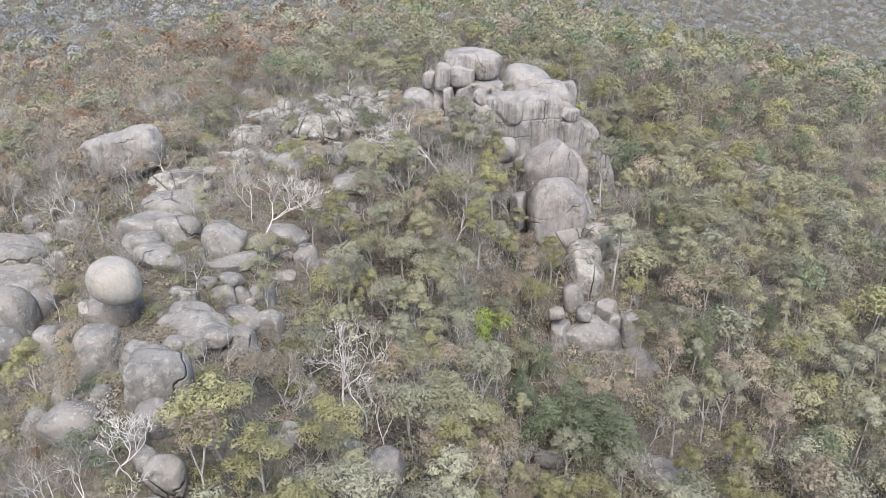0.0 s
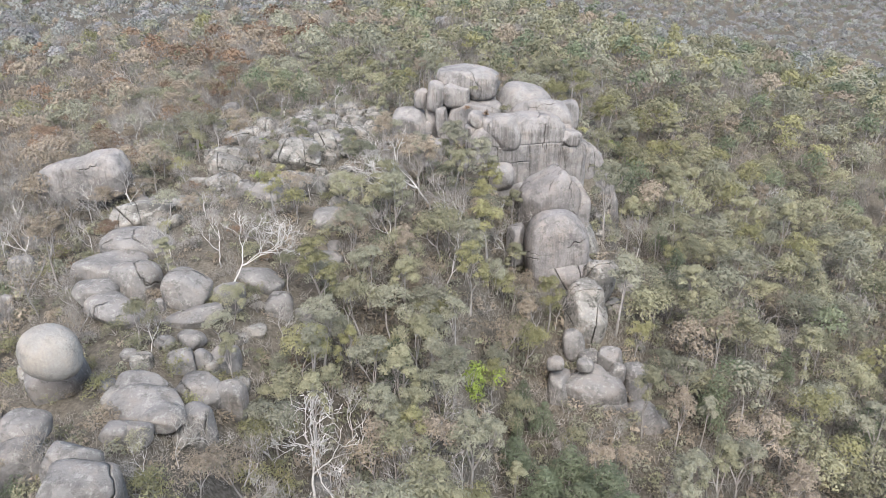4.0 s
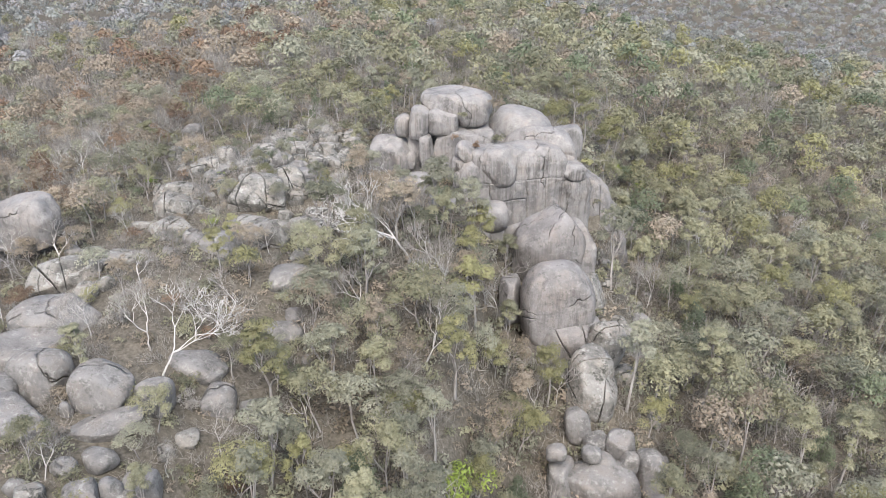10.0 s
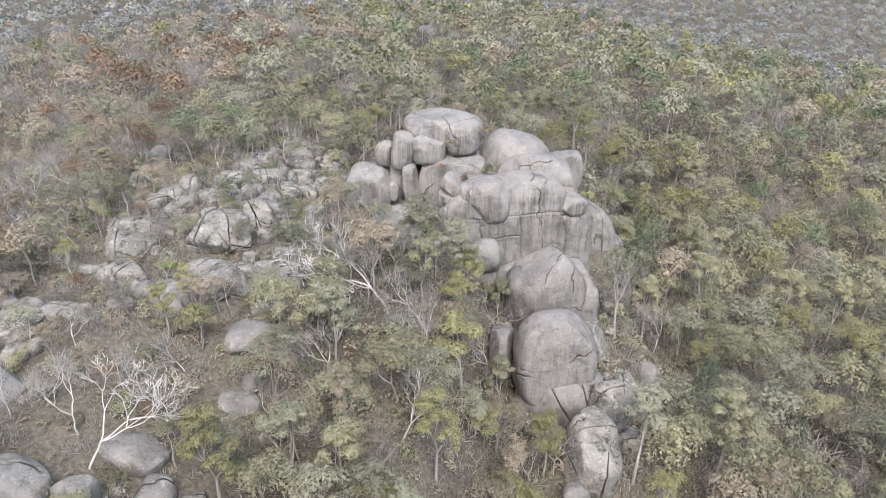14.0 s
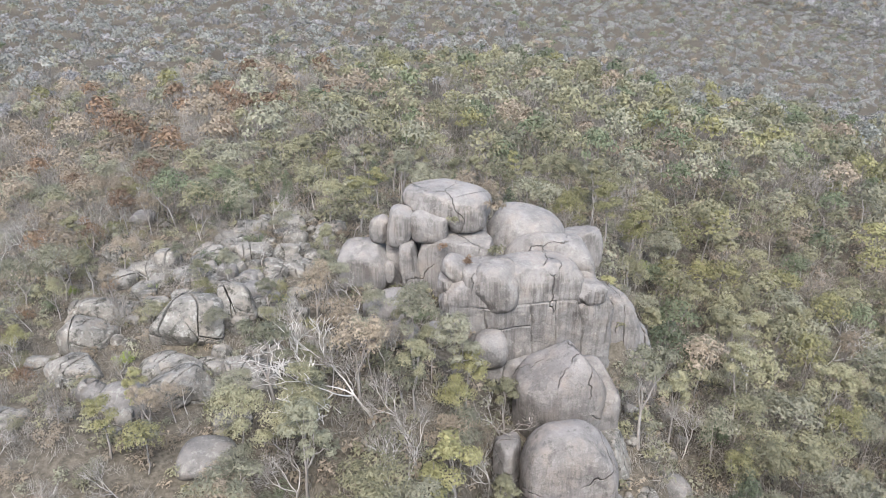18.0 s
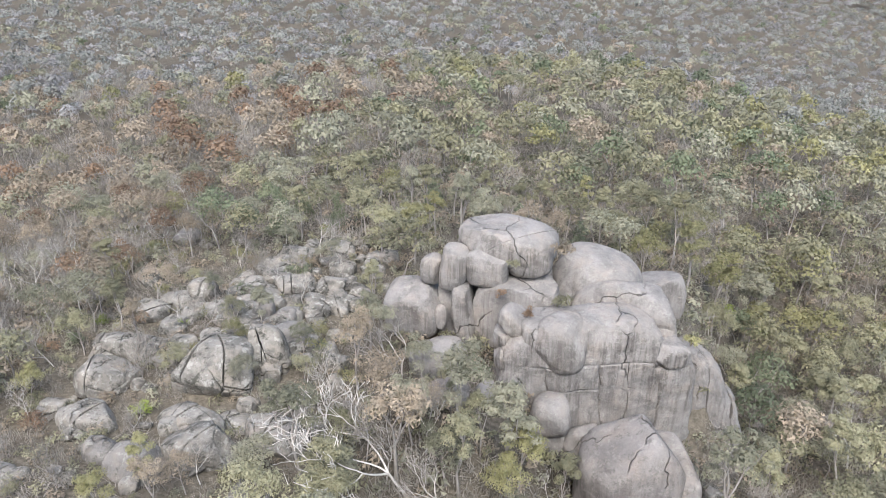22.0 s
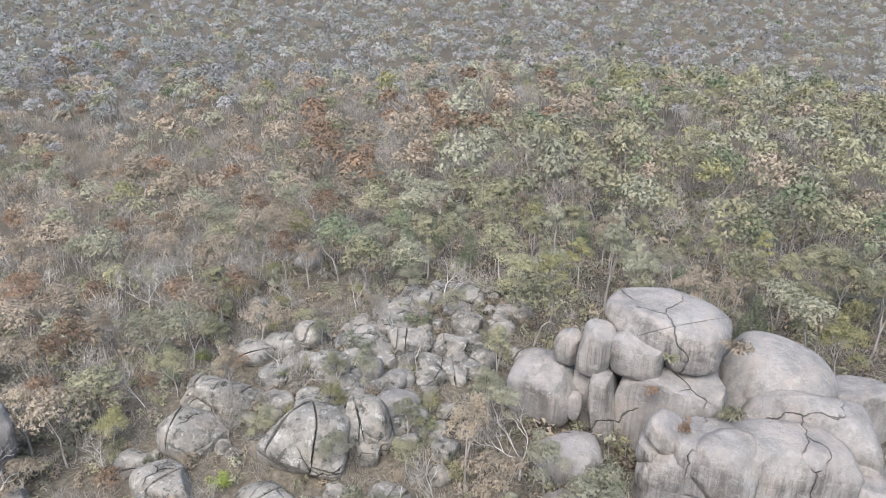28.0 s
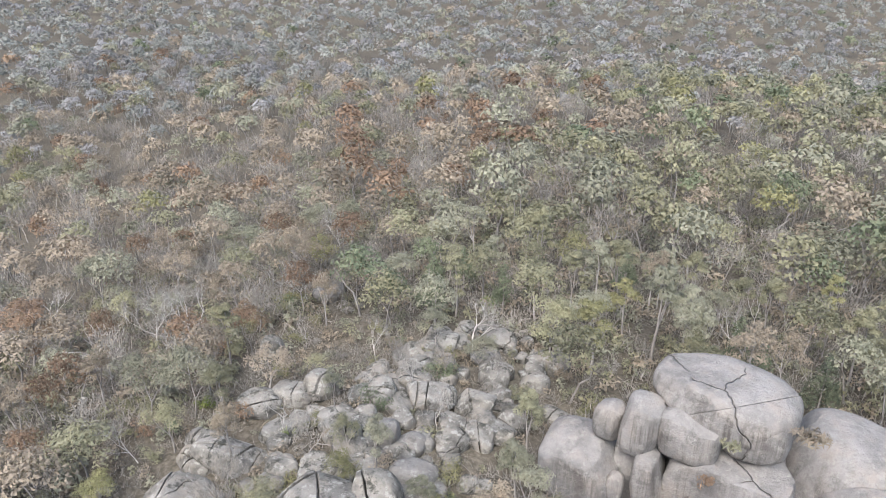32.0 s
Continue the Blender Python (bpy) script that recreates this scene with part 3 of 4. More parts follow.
rock("slab", -23.5, -10.7, -7.7, 4.5, 3.1, 2.7, 3, 0)
rock("dome", -31.8, -18.2, -5.6, 3.0, 2.7, 3.3, 2.8, 0)
rock("dome", -28.5, -19.0, -5.7, 4.9, 4.1, 3.2, 2.8, 0)
rock("slab", -24.5, -15.8, -6.1, 6.3, 5.1, 4.1, 3, -20)
rock("slab", -19.6, -11.9, -7.3, 6.6, 4.3, 3.4, 3, -20)
rock("slab", -19.8, -7.6, -7.2, 4.0, 3.6, 2.6, 3, 0)
rock("block", -6.6, -2.1, -7.6, 4.8, 3.6, 3.0, 3.2, 0)
rock("block", -2.8, -2.3, -7.0, 1.9, 2.7, 2.4, 3.4, 0)
rock("slab", -8.3, 2.7, -7.0, 6.0, 5.3, 4.0, 3.2, 10)
rock("block", -26.5, 10.6, -5.0, 4.7, 3.2, 2.4, 3.4, 0)
rock("block", -30.7, 9.2, -5.0, 3.2, 3.7, 2.5, 3.2, 0)
rock("block", -22.9, 12.7, -5.5, 3.7, 3.4, 2.5, 3.4, 0)
rock("block", -30.4, 16.0, -5.9, 2.5, 2.2, 1.5, 4, 0)
rock("block", -28.7, 17.8, -6.2, 2.4, 2.3, 1.5, 4, 0)
rock("block", -30.6, 21.8, -6.7, 3.5, 2.8, 2.2, 3.6, 0)
rock("block", -25.7, 24.9, -7.0, 3.6, 2.8, 2.2, 3.6, 0)
rock("block", -23.5, 17.8, -6.0, 3.1, 3.2, 2.3, 3.8, 0)
rock("block", -19.5, 12.6, -6.2, 2.6, 3.0, 2.3, 3.2, 0)
rock("block", -21.1, 8.9, -6.0, 3.2, 2.9, 2.2, 3, 0)
rock("egg", -27.3, 4.2, -4.6, 2.4, 2.2, 3.1, 2.8, 0)
rock("egg", -25.3, 5.0, -5.3, 2.4, 2.2, 1.7, 2.8, 0)
rock("egg", -29.7, 5.2, -5.0, 2.2, 2.0, 1.5, 2.8, 0)
rock("block", -29.9, 2.5, -4.9, 2.4, 2.2, 3.3, 3, 0)
rock("block", -26.9, 2.1, -5.6, 4.2, 2.6, 2.1, 3, 0)
rock("dome", -23.5, 1.9, -5.6, 3.9, 3.1, 2.7, 3.35, 0)
rock("slab", -38.6, 6.8, -6.0, 4.3, 3.3, 2.3, 3, 0)
rock("slab", -40.9, 4.6, -6.3, 4.2, 3.8, 2.8, 3, 0)
rock("slab", -41.4, -3.1, -7.2, 4.4, 2.8, 2.2, 3, 0)
rock("slab", -37.8, -2.9, -7.0, 5.2, 2.7, 2.1, 3, 0)
rock("block", -42.9, -1.0, -7.2, 2.5, 2.3, 1.9, 3, 0)
rock("block", -46.5, 13.6, -7.3, 2.7, 2.4, 2.8, 3, 0)
rock("dome", -49.4, 27.8, -8.6, 3.5, 3.6, 2.5, 3.25, 0)
rock("block", -36.5, 8.2, -5.3, 3.5, 3.1, 3.2, 3, 0)
rock("block", -16.6, 16.1, -7.3, 3.2, 2.5, 1.8, 3, 0)
rock("block", 3.5, -0.6, -11.8, 3.9, 3.2, 4.4, 4.2, 0)
rock("block", 20.2, -12.0, -21.1, 3.8, 5.0, 5.5, 3.6, 10)
rock("block", 21.8, -14.0, -22.0, 4.0, 4.8, 3.8, 3.4, 0)
rock("block", 19.5, -20.0, -21.3, 2.8, 3.3, 2.8, 3.6, 0)
rock("block", 16.0, -9.5, -19.2, 5.1, 5.0, 11.3, 3.2, 20)
rock("block", 17.4, -12.5, -22.1, 4.1, 4.0, 6.1, 3.4, 10)

# The tor itself: rock masses, split into blocks along their joints.


def jointed_mass(name, label, x, y, z, w, d, h, p, yaw, tree, top, fine, seed, open_by=0.5, group="granite tor"):
    """A jointed rock mass: u runs along its face; top gives its height over u, as fractions of w and h."""
    dirs, faces = cube_ball(fine)
    base = dirs * ((np.abs(dirs) ** p).sum(1) ** (-1 / p))[:, None]
    base = base * np.array([w, d, h]) / 2
    height = np.interp(base[:, 0] / w, [t[0] for t in top], [t[1] for t in top])
    base[:, 2] = -h / 2 + (base[:, 2] + h / 2) * height
    me = quad_mesh("mass", base, faces)
    bm = bmesh.new()
    bm.from_mesh(me)
    bpy.data.meshes.remove(me)
    bm.verts.layers.float.new("deep")
    out = []
    blocks_of(bm, tree, out)
    ob = new(name)
    ob.matrix_world = pose(x, y, z, 0, 0, yaw)
    shift = Vector((seed * 3.7, seed * 1.9, seed * 2.3))
    for piece, proud in out:
        deep = piece.verts.layers.float["deep"]
        for v in piece.verts:
            q = v.co.copy()
            axis = Vector((q.x / w**2, q.y / d**2, 0.4 * q.z / h**2))
            axis.normalize()
            low, mid, small = noise.noise(q * 0.13 + shift), noise.noise(q * 0.42 + shift), noise.noise(q * 1.5 + shift)
            warp = Vector((noise.noise(q * 0.3 - shift) + 0.35 * noise.noise(q * 1.1 - shift), 0, 0.6 * noise.noise(q * 0.3 + shift * 2)))
            gape = 0.25 + 1.1 * max(0.0, 0.5 + noise.noise(q * 0.25 + shift * 3))
            worn = 0.36 * low + 0.34 * mid + 0.10 * small + proud - open_by * gape * v[deep]
            v.co = q + axis * worn + warp * 0.5
        finish_piece(piece, "rock_block", GRANITE, ob)
    bm.free()
    ROCK_SPOTS.append((x, y, max(w, d) / 2.4, z + h / 2))
    return tagged(ob, label, "rock", group)



# The main face, its flat top sloping off to both sides.
jointed_mass(
    "granite_tor", "great grey granite face with vertical water streaks and open joints", 7.0, 4.5, -10.4, 20.0, 5.6, 19.0, 6, 18,
    ("h", 5.4, -0.03,
        ("v", 0.2, -0.16,
            ("h", 2.4, 0.0,
                ("v", -5.6, 0.02, ("v", -8.3, 0.02, 0.05, -0.2), 0.0),
                ("v", -5.5, 0.0, -0.05, 0.1)),
            ("v", 5.7, -0.12, ("h", -2.4, 0.05, -0.05, ("v", 2.6, 0.04, 0.0, 0.12)), ("h", 3.2, 0.25, 0.15, -0.15))),
        ("v", 5.0, 0.08, 0.05, -0.4)),
    ((-0.5, 0.90), (-0.42, 0.97), (-0.3, 1.0), (-0.1, 1.005), (0.15, 1.0), (0.24, 0.96), (0.32, 0.88), (0.40, 0.82), (0.5, 0.74)), 42, 3, 0.14)
# The rounded buttress, the blocks at its shoulder and the knob below, all set against the face.
for ob in (rock("capdome", 3.4, 1.9, -3.0, 5.4, 4.6, 5.6, 4.0, 12), rock("capdome", 0.9, 2.0, -3.1, 3.4, 4.2, 5.2, 4.2, -8)):
    tagged(ob, "rounded pale granite buttress block set against the tor face")
rock("block", -0.8, 2.1, -1.4, 3.2, 3.2, 3.0, 2.9, 0, 10)
rock("block", -1.5, 1.8, -3.2, 2.5, 3.0, 2.6, 3.2, 0)
rock("block", -1.5, 1.3, -4.7, 2.2, 2.8, 2.4, 3.2, 5)
rock("egg", 3.3, -1.2, -9.3, 3.9, 4.0, 4.4, 2.6, 0)
rock("block", 1.0, -0.8, -12.6, 4.2, 3.6, 4.0, 3.2, 0)
rock("block", 6.6, -1.4, -12.4, 4.0, 4.0, 4.6, 3.0, 0)
rock("block", 13.4, 5.4, -4.7, 4.4, 4.6, 2.6, 4.6, 20, 4)
# The pillar beside it, falling away to the foot of the cliff.
jointed_mass(
    "granite_pillar", "tall rounded granite pillar at the edge of the tor with dark crevices", 18.9, 12.2, -20.6, 9.8, 8.0, 26.2, 4.5, 22,
    ("v", -1.3, -0.04, ("h", -3.0, 0.0, 0.0, 0.1), ("v", 1.6, -0.06, ("h", 2.0, -0.2, 0.15, 0.0), ("h", -4.0, 0.1, 0.0, 0.2))),
    ((-0.5, 0.96), (-0.25, 1.0), (-0.12, 0.99), (0.02, 0.93), (0.2, 0.8), (0.36, 0.62), (0.5, 0.4)), 30, 7, 0.35)
# The long slab on the far side of the spur, its thin end lifted out of the brush.
jointed_mass(
    "rock_slab", "long pale granite slab with dark vertical streaks, tapering to one end", -55.5, -17.6, -3.9, 13.6, 4.6, 7.4, 3.6, 4,
    ("v", -1.6, 0.1, 0.0, 0.08),
    ((-0.5, 0.5), (-0.42, 0.6), (-0.3, 0.66), (0.1, 0.84), (0.36, 0.99), (0.44, 1.0), (0.5, 0.97)), 20, 5, 0.3,
    group="granite slabs")

# Loose rocks among the big ones: a few shapes, copied.
LOOSE = []
for k in range(10):
    me = rock_mesh(2.0, 1.8 + 0.1 * k % 0.5, 1.3 + 0.07 * k, 3.4 + 0.2 * k, 6, 200 + k, 0.02, 11, 60, 0.3, (0.6, 0.95))
    me.set_sharp_from_angle(angle=radians(32))
    me.materials.append(LICHENED)
    LOOSE.append(me)


def loose_rock(x, y, size, turn, n):
    ob = new("loose_rock", LOOSE[n % len(LOOSE)])
    ob.matrix_world = pose(x, y, float(ground(x, y)) + 0.25 * size, 8 * math.sin(n), 8 * math.cos(n * 1.7), turn) @ Matrix.Diagonal((size, size, size * 0.95, 1))
    return tagged(ob, "weathered lichen-covered granite rock lying in the brush", "rock", "loose rocks")


rng = np.random.default_rng(21)
placed = 0
for x0, x1, y0, y1, count, small, large in ((-50, -14, -92, -20, 45, 0.5, 1.3), (-44, -16, -22, 6, 66, 0.5, 1.3), (-34, -19, -2, 27, 125, 0.5, 1.4), (21, 27, -28, 8, 12, 0.4, 1.0), (12.5, 19, -20, 4, 34, 0.35, 0.95), (24, 60, -5, 60, 14, 0.5, 1.1)):
    for _ in range(count):
        x, y = rng.uniform(x0, x1), rng.uniform(y0, y1)
        loose_rock(x, y, rng.uniform(small, large), rng.uniform(0, 360), placed)
        placed += 1


# ---- trees ----


def tube(points, radii, sides):
    """A tapered limb along points: vertices and faces."""
    pts = np.asarray(points, float)
    along = np.gradient(pts, axis=0)
    along /= np.linalg.norm(along, axis=1)[:, None] + 1e-9
    ref = np.array([0.31, 0.95, 0.05])
    a = np.cross(along, ref)
    a /= np.linalg.norm(a, axis=1)[:, None] + 1e-9
    b = np.cross(along, a)
    ang = np.arange(sides) * 2 * np.pi / sides
    ring = (np.cos(ang)[None, :, None] * a[:, None] + np.sin(ang)[None, :, None] * b[:, None]) * np.asarray(radii)[:, None, None]
    verts = (pts[:, None] + ring).reshape(-1, 3)
    k = len(pts)
    i, j = np.meshgrid(np.arange(k - 1), np.arange(sides), indexing="ij")
    n = (j + 1) % sides
    return verts, np.stack([i * sides + j, i * sides + n, (i + 1) * sides + n, (i + 1) * sides + j], -1).reshape(-1, 4)


class Pile:
    """Gathers quads into one mesh."""

    def __init__(self):
        self.v, self.q, self.m, self.n = [], [], [], 0

    def add(self, verts, quads, mat=0):
        self.v.append(np.asarray(verts))
        self.q.append(np.where(np.asarray(quads) < 0, -1, np.asarray(quads) + self.n))
        self.m.append(np.full(len(quads), mat))
        self.n += len(verts)

    def arrays(self):
        return np.concatenate(self.v), np.concatenate(self.q), np.concatenate(self.m)


def grow(rng, start, way, length, radius, level, limbs, tips, spread, sides):
    """Branching: bent limbs that fork until level 0; the ends go to tips."""
    k = 4 if level else 3
    pts = [np.array(start, float)]
    way = way / np.linalg.norm(way)
    for _ in range(k):
        way = way + rng.normal(0, 0.16, 3) + np.array([0, 0, 0.06])
        way /= np.linalg.norm(way)
        pts.append(pts[-1] + way * length / k)
    limbs.append((pts, np.linspace(radius, radius * 0.62, k + 1), sides if level > 1 else max(3, sides - 1)))
    if level == 0:
        tips.append(pts[-1])
        return
    for n in range(rng.integers(2, 4)):
        side = rng.normal(0, 1, 3)
        side -= side @ way * way
        side /= np.linalg.norm(side) + 1e-9
        grow(rng, pts[-1] if n or level > 1 else pts[-2], way + side * spread * rng.uniform(0.6, 1.2), length * rng.uniform(0.6, 0.85), radius * 0.6, level - 1, limbs, tips, spread, sides)


def leaves(rng, centres, sizes, count, leaf_w, leaf_l, flat=0.6, ruffle=0.4, shell=0.5):
    """Small three-cornered leaf sprays over the outside of clumps."""
    share = sizes**2 / (sizes**2).sum()
    pick = rng.choice(len(centres), count, p=share)
    u = rng.normal(0, 1, (count, 3))
    u /= np.linalg.norm(u, axis=1)[:, None]
    u[:, 2] = np.where(u[:, 2] < -0.25, -u[:, 2], u[:, 2])
    rad = sizes[pick] * rng.uniform(shell, 1.0, count)
    at = centres[pick] + u * rad[:, None] * np.array([1, 1, flat])
    nrm = u + rng.normal(0, ruffle, (count, 3)) + np.array([0, 0, 0.3])
    nrm /= np.linalg.norm(nrm, axis=1)[:, None]
    a = np.cross(nrm, rng.normal(0, 1, (count, 3)))
    a /= np.linalg.norm(a, axis=1)[:, None] + 1e-9
    b = np.cross(nrm, a)
    lw = leaf_w * rng.uniform(0.6, 1.4, count)[:, None]
    ll = leaf_l * rng.uniform(0.6, 1.4, count)[:, None]
    corners = np.stack([at - a * ll - b * lw, at - a * ll * 0.6 + b * lw, at + a * ll], 1).reshape(-1, 3)
    tri = np.arange(3 * count).reshape(-1, 3)
    return corners, np.concatenate([tri, np.full((count, 1), -1)], 1)


def twigs(rng, starts, count, half, length, out=0.6, rise=0.8):
    """Thin upright twigs that fan out from the branch ends."""
    at = starts[rng.integers(len(starts), size=count)] + rng.normal(0, length * 0.3, (count, 3))
    way = rng.normal(0, out, (count, 3)) + np.array([0, 0, rise])
    way /= np.linalg.norm(way, axis=1)[:, None]
    side = np.cross(way, rng.normal(0, 1, (count, 3)))
    side /= np.linalg.norm(side, axis=1)[:, None] + 1e-9
    ln = length * rng.uniform(0.5, 1.3, count)[:, None]
    corners = np.stack([at - side * half, at + side * half, at + way * ln], 1).reshape(-1, 3)
    return corners, np.concatenate([np.arange(3 * count).reshape(-1, 3), np.full((count, 1), -1)], 1)


def gum_shape(seed, height, width, count, leaf_w, leaf_l, detail, dome=False):
    """A eucalypt: trunk and forked limbs, and separate flat-bottomed clumps of leaves at the ends. Returns wood and crown arrays."""
    rng = np.random.default_rng(seed)
    limbs, tips = [], []
    trunk = height * rng.uniform(0.28, 0.38)
    grow(rng, (0, 0, -0.4), np.array([rng.normal(0, 0.08), rng.normal(0, 0.08), 1.0]), trunk, 0.016 * height + 0.02, 3 if detail else 2, limbs, tips, 0.66, 4)
    tips = np.array(tips)
    fit_to = np.array([width * 0.40 / max(np.abs(tips[:, :2]).max(), 0.5)] * 2 + [height * 0.88 / tips[:, 2].max()])
    tips = tips * fit_to
    wood = Pile()
    for pts, radii, sides in limbs if detail else limbs[:4]:
        wood.add(*tube((np.array(pts) * fit_to)[::2], radii[::2], 3 if radii[0] < 0.1 or not detail else sides))
    k = 6 if detail else 4 if dome else 9
    ang = np.arange(k) * 2.4 + rng.uniform(0, 6.28)
    f = np.sqrt((np.arange(k) + 0.5) / k) * rng.uniform(0.85, 1.1, k)
    r = width * 0.31 * f
    over = np.stack([r * np.cos(ang), r * np.sin(ang), height * (0.86 - 0.26 * f**2 + rng.uniform(-0.04, 0.04, k))], 1)
    sizes = width * (rng.uniform(0.26, 0.34, k) if dome else rng.uniform(0.17, 0.25, k))
    if detail:
        tips = tips[rng.permutation(len(tips))[:20]]
        over, sizes = np.concatenate([over, tips]), np.concatenate([sizes * 0.85, width * rng.uniform(0.09, 0.15, len(tips))])
    crown = leaves(rng, over, sizes, count, leaf_w, leaf_l, 0.75, 0.3, 0.55)
    return wood.arrays(), crown


def bare_shape(seed, height, width, level, sides, sprays=420, thick=1.0, spread=0.7):
    """A leafless tree: forked pale limbs down to twigs."""
    rng = np.random.default_rng(seed)
    limbs, tips = [], []
    grow(rng, (0, 0, -0.4), np.array([rng.normal(0, 0.12), rng.normal(0, 0.12), 1.0]), height * 0.34, (0.014 * height + 0.015) * thick, level, limbs, tips, spread, sides)
    tips = np.array(tips)
    f = height / max(tips[:, 2].max(), 1.0)
    wood = Pile()
    for pts, radii, s in limbs:
        wood.add(*tube(np.array(pts) * f, np.maximum(radii, 0.02 * thick), s))
    ends = tips * f
    return wood.arrays(), twigs(rng, ends, sprays, 0.022, 0.95)


def shrub_shape(seed, height, width, count, leaf_w, leaf_l):
    """A rounded bush: a few stems and clumps down to the ground."""
    rng = np.random.default_rng(seed)
    k = 9
    c = np.stack([rng.normal(0, width * 0.22, k), rng.normal(0, width * 0.22, k), rng.uniform(0.25, 0.75, k) * height], 1)
    wood = Pile()
    for e in c[:5]:
        wood.add(*tube([(0, 0, -0.2), e * (0.5, 0.5, 0.6), e], [0.05, 0.035, 0.015], 3))
    return wood.arrays(), leaves(rng, c, width * rng.uniform(0.2, 0.3, k), count, leaf_w, leaf_l, 0.9, 0.35, 0.6)


def conifer_shape(seed, height, width, count, leaf_w, leaf_l):
    """A dense she-oak: upright, tapering, with drooping sprays."""
    rng = np.random.default_rng(seed)
    k = 16
    f = np.linspace(0.2, 0.97, k)
    ang = rng.uniform(0, 6.28, k)
    r = width * 0.33 * (1 - f) ** 0.7
    c = np.stack([r * np.cos(ang), r * np.sin(ang), f * height], 1)
    wood = Pile()
    wood.add(*tube([(0, 0, -0.3), (0.1, 0, height * 0.5), (0, 0.05, height * 0.95)], [0.12, 0.08, 0.02], 5))
    for e in c:
        wood.add(*tube([(0, 0, e[2] * 0.85), e], [0.04, 0.012], 3))
    return wood.arrays(), leaves(rng, c, width * (0.15 + 0.2 * (1 - f)), count, leaf_w, leaf_l, 1.2, 0.35, 0.6)


def tree_thing(name, wood, crown, wood_mat, leaf_mat, label, category, group, top="crown"):
    """An Empty at the foot with a trunk and a crown."""
    ob = new(name)
    me = quad_mesh("trunk", wood[0], wood[1], None, [wood_mat])
    me.polygons.foreach_set("use_smooth", np.ones(len(wood[1]), bool))
    part = new("trunk", me)
    part.parent = ob
    if crown is not None:
        me = quad_mesh(top, crown[0], crown[1], None, [leaf_mat])
        me.polygons.foreach_set("use_smooth", np.ones(len(crown[1]), bool))
        part = new(top, me)
        part.parent = ob
        if top == "twig_spray":
            tagged(part, kind="stuff")
    return tagged(ob, label, category, group)


def scatter(x0, x1, y0, y1, step, seed):
    """Jittered points over a rectangle."""
    rng = np.random.default_rng(seed)
    gx, gy = np.meshgrid(np.arange(x0, x1, step), np.arange(y0, y1, step), indexing="ij")
    p = np.stack([gx.ravel(), gy.ravel()], 1)
    return p + rng.uniform(-0.48, 0.48, p.shape) * step


def in_sight(x, y, margin=12):
    """The wedge of land over which the flight looks."""
    right = 14 + 0.53 * (y + 125) + margin
    left = np.minimum(-12 - 0.74 * (y + 125), -8 - 1.66 * (y + 38)) - margin
    return (x < right) & (x > left)


def free_of_rock(x, y, pad=0.3, tall=True):
    """Where no placed rock stands, nor the tor and its foot."""
    if tall and -14 < x < 24 and 0 < y < 20 or tall and 6 < x < 19 and -19 < y <= 0 or tall and -7 < x < 7 and -5 < y <= 0 or tall and 8 < x < 21 and -43 < y < -27:
        return False
    s = np.array(ROCK_SPOTS)
    return ((x - s[:, 0]) ** 2 + (y - s[:, 1]) ** 2 > (s[:, 2] * 0.92 + pad) ** 2).all()


KIND_MIX = {
    "left": ((M_TWIG, 0.46), (M_BROWN, 0.27), (M_SAGE, 0.11), (M_GREEN, 0.07), (M_RUST, 0.07), (M_YELLOW, 0.02)),
    "back": ((M_GREEN, 0.30), (M_YELLOW, 0.06), (M_SAGE, 0.26), (M_DEEP, 0.10), (M_BROWN, 0.10), (M_TWIG, 0.18)),
    "middle": ((M_GREEN, 0.22), (M_YELLOW, 0.14), (M_SAGE, 0.22), (M_DEEP, 0.02), (M_BROWN, 0.12), (M_TWIG, 0.28)),
    "right": ((M_GREEN, 0.44), (M_SAGE, 0.24), (M_YELLOW, 0.07), (M_BROWN, 0.05), (M_DEEP, 0.11), (M_TWIG, 0.09)),
    # The hills take mostly the leaf colours tinted for haze.
    "hills": ((M_HAZEGREEN, 0.50), (M_HAZEGREY, 0.34), (M_SAGE, 0.10), (M_DEEP, 0.02), (M_BROWN, 0.04)),
}


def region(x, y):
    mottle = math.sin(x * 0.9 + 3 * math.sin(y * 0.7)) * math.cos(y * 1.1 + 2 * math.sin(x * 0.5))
    # From roughly 300 m, in patches, the haze-tinted mix takes over.
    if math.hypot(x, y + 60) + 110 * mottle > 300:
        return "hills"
    wave = 14 * math.sin(y * 0.037 + 1) + 9 * math.sin(x * 0.06 + y * 0.05)
    if x + wave < -38 - 0.12 * max(0, y):
        return "left"
    return "right" if x + wave > 14 else "middle" if y < 0 else "back"


def pick_kind(rng, x, y):
    r, total = rng.random(), 0
    for kind, share in KIND_MIX[region(x, y)]:
        total += share
        if r < total:
            return kind
    return kind


# Trees near the flight: things of their own, built once a shape and then copied.
GUM_NAMES = {
    M_GREEN: ("gum_tree", "olive-green gum tree with pale forked limbs and open crown"),
    M_YELLOW: ("gum_tree", "yellow-green gum tree with fresh growth on forked grey limbs"),
    M_SAGE: ("gum_tree", "grey-green gum tree with a loose layered crown"),
    M_BROWN: ("scorched_tree", "brown-leaved scorched gum tree with thin grey limbs"),
    M_RUST: ("scorched_tree", "rust-red scorched gum tree with dry leaves"),
    M_DEEP: ("she_oak", "dense dark green she-oak with an upright crown"),
    M_TWIG: ("dead_tree", "leafless pale grey dead tree with many forked branches"),
}
TEMPLATES = {}
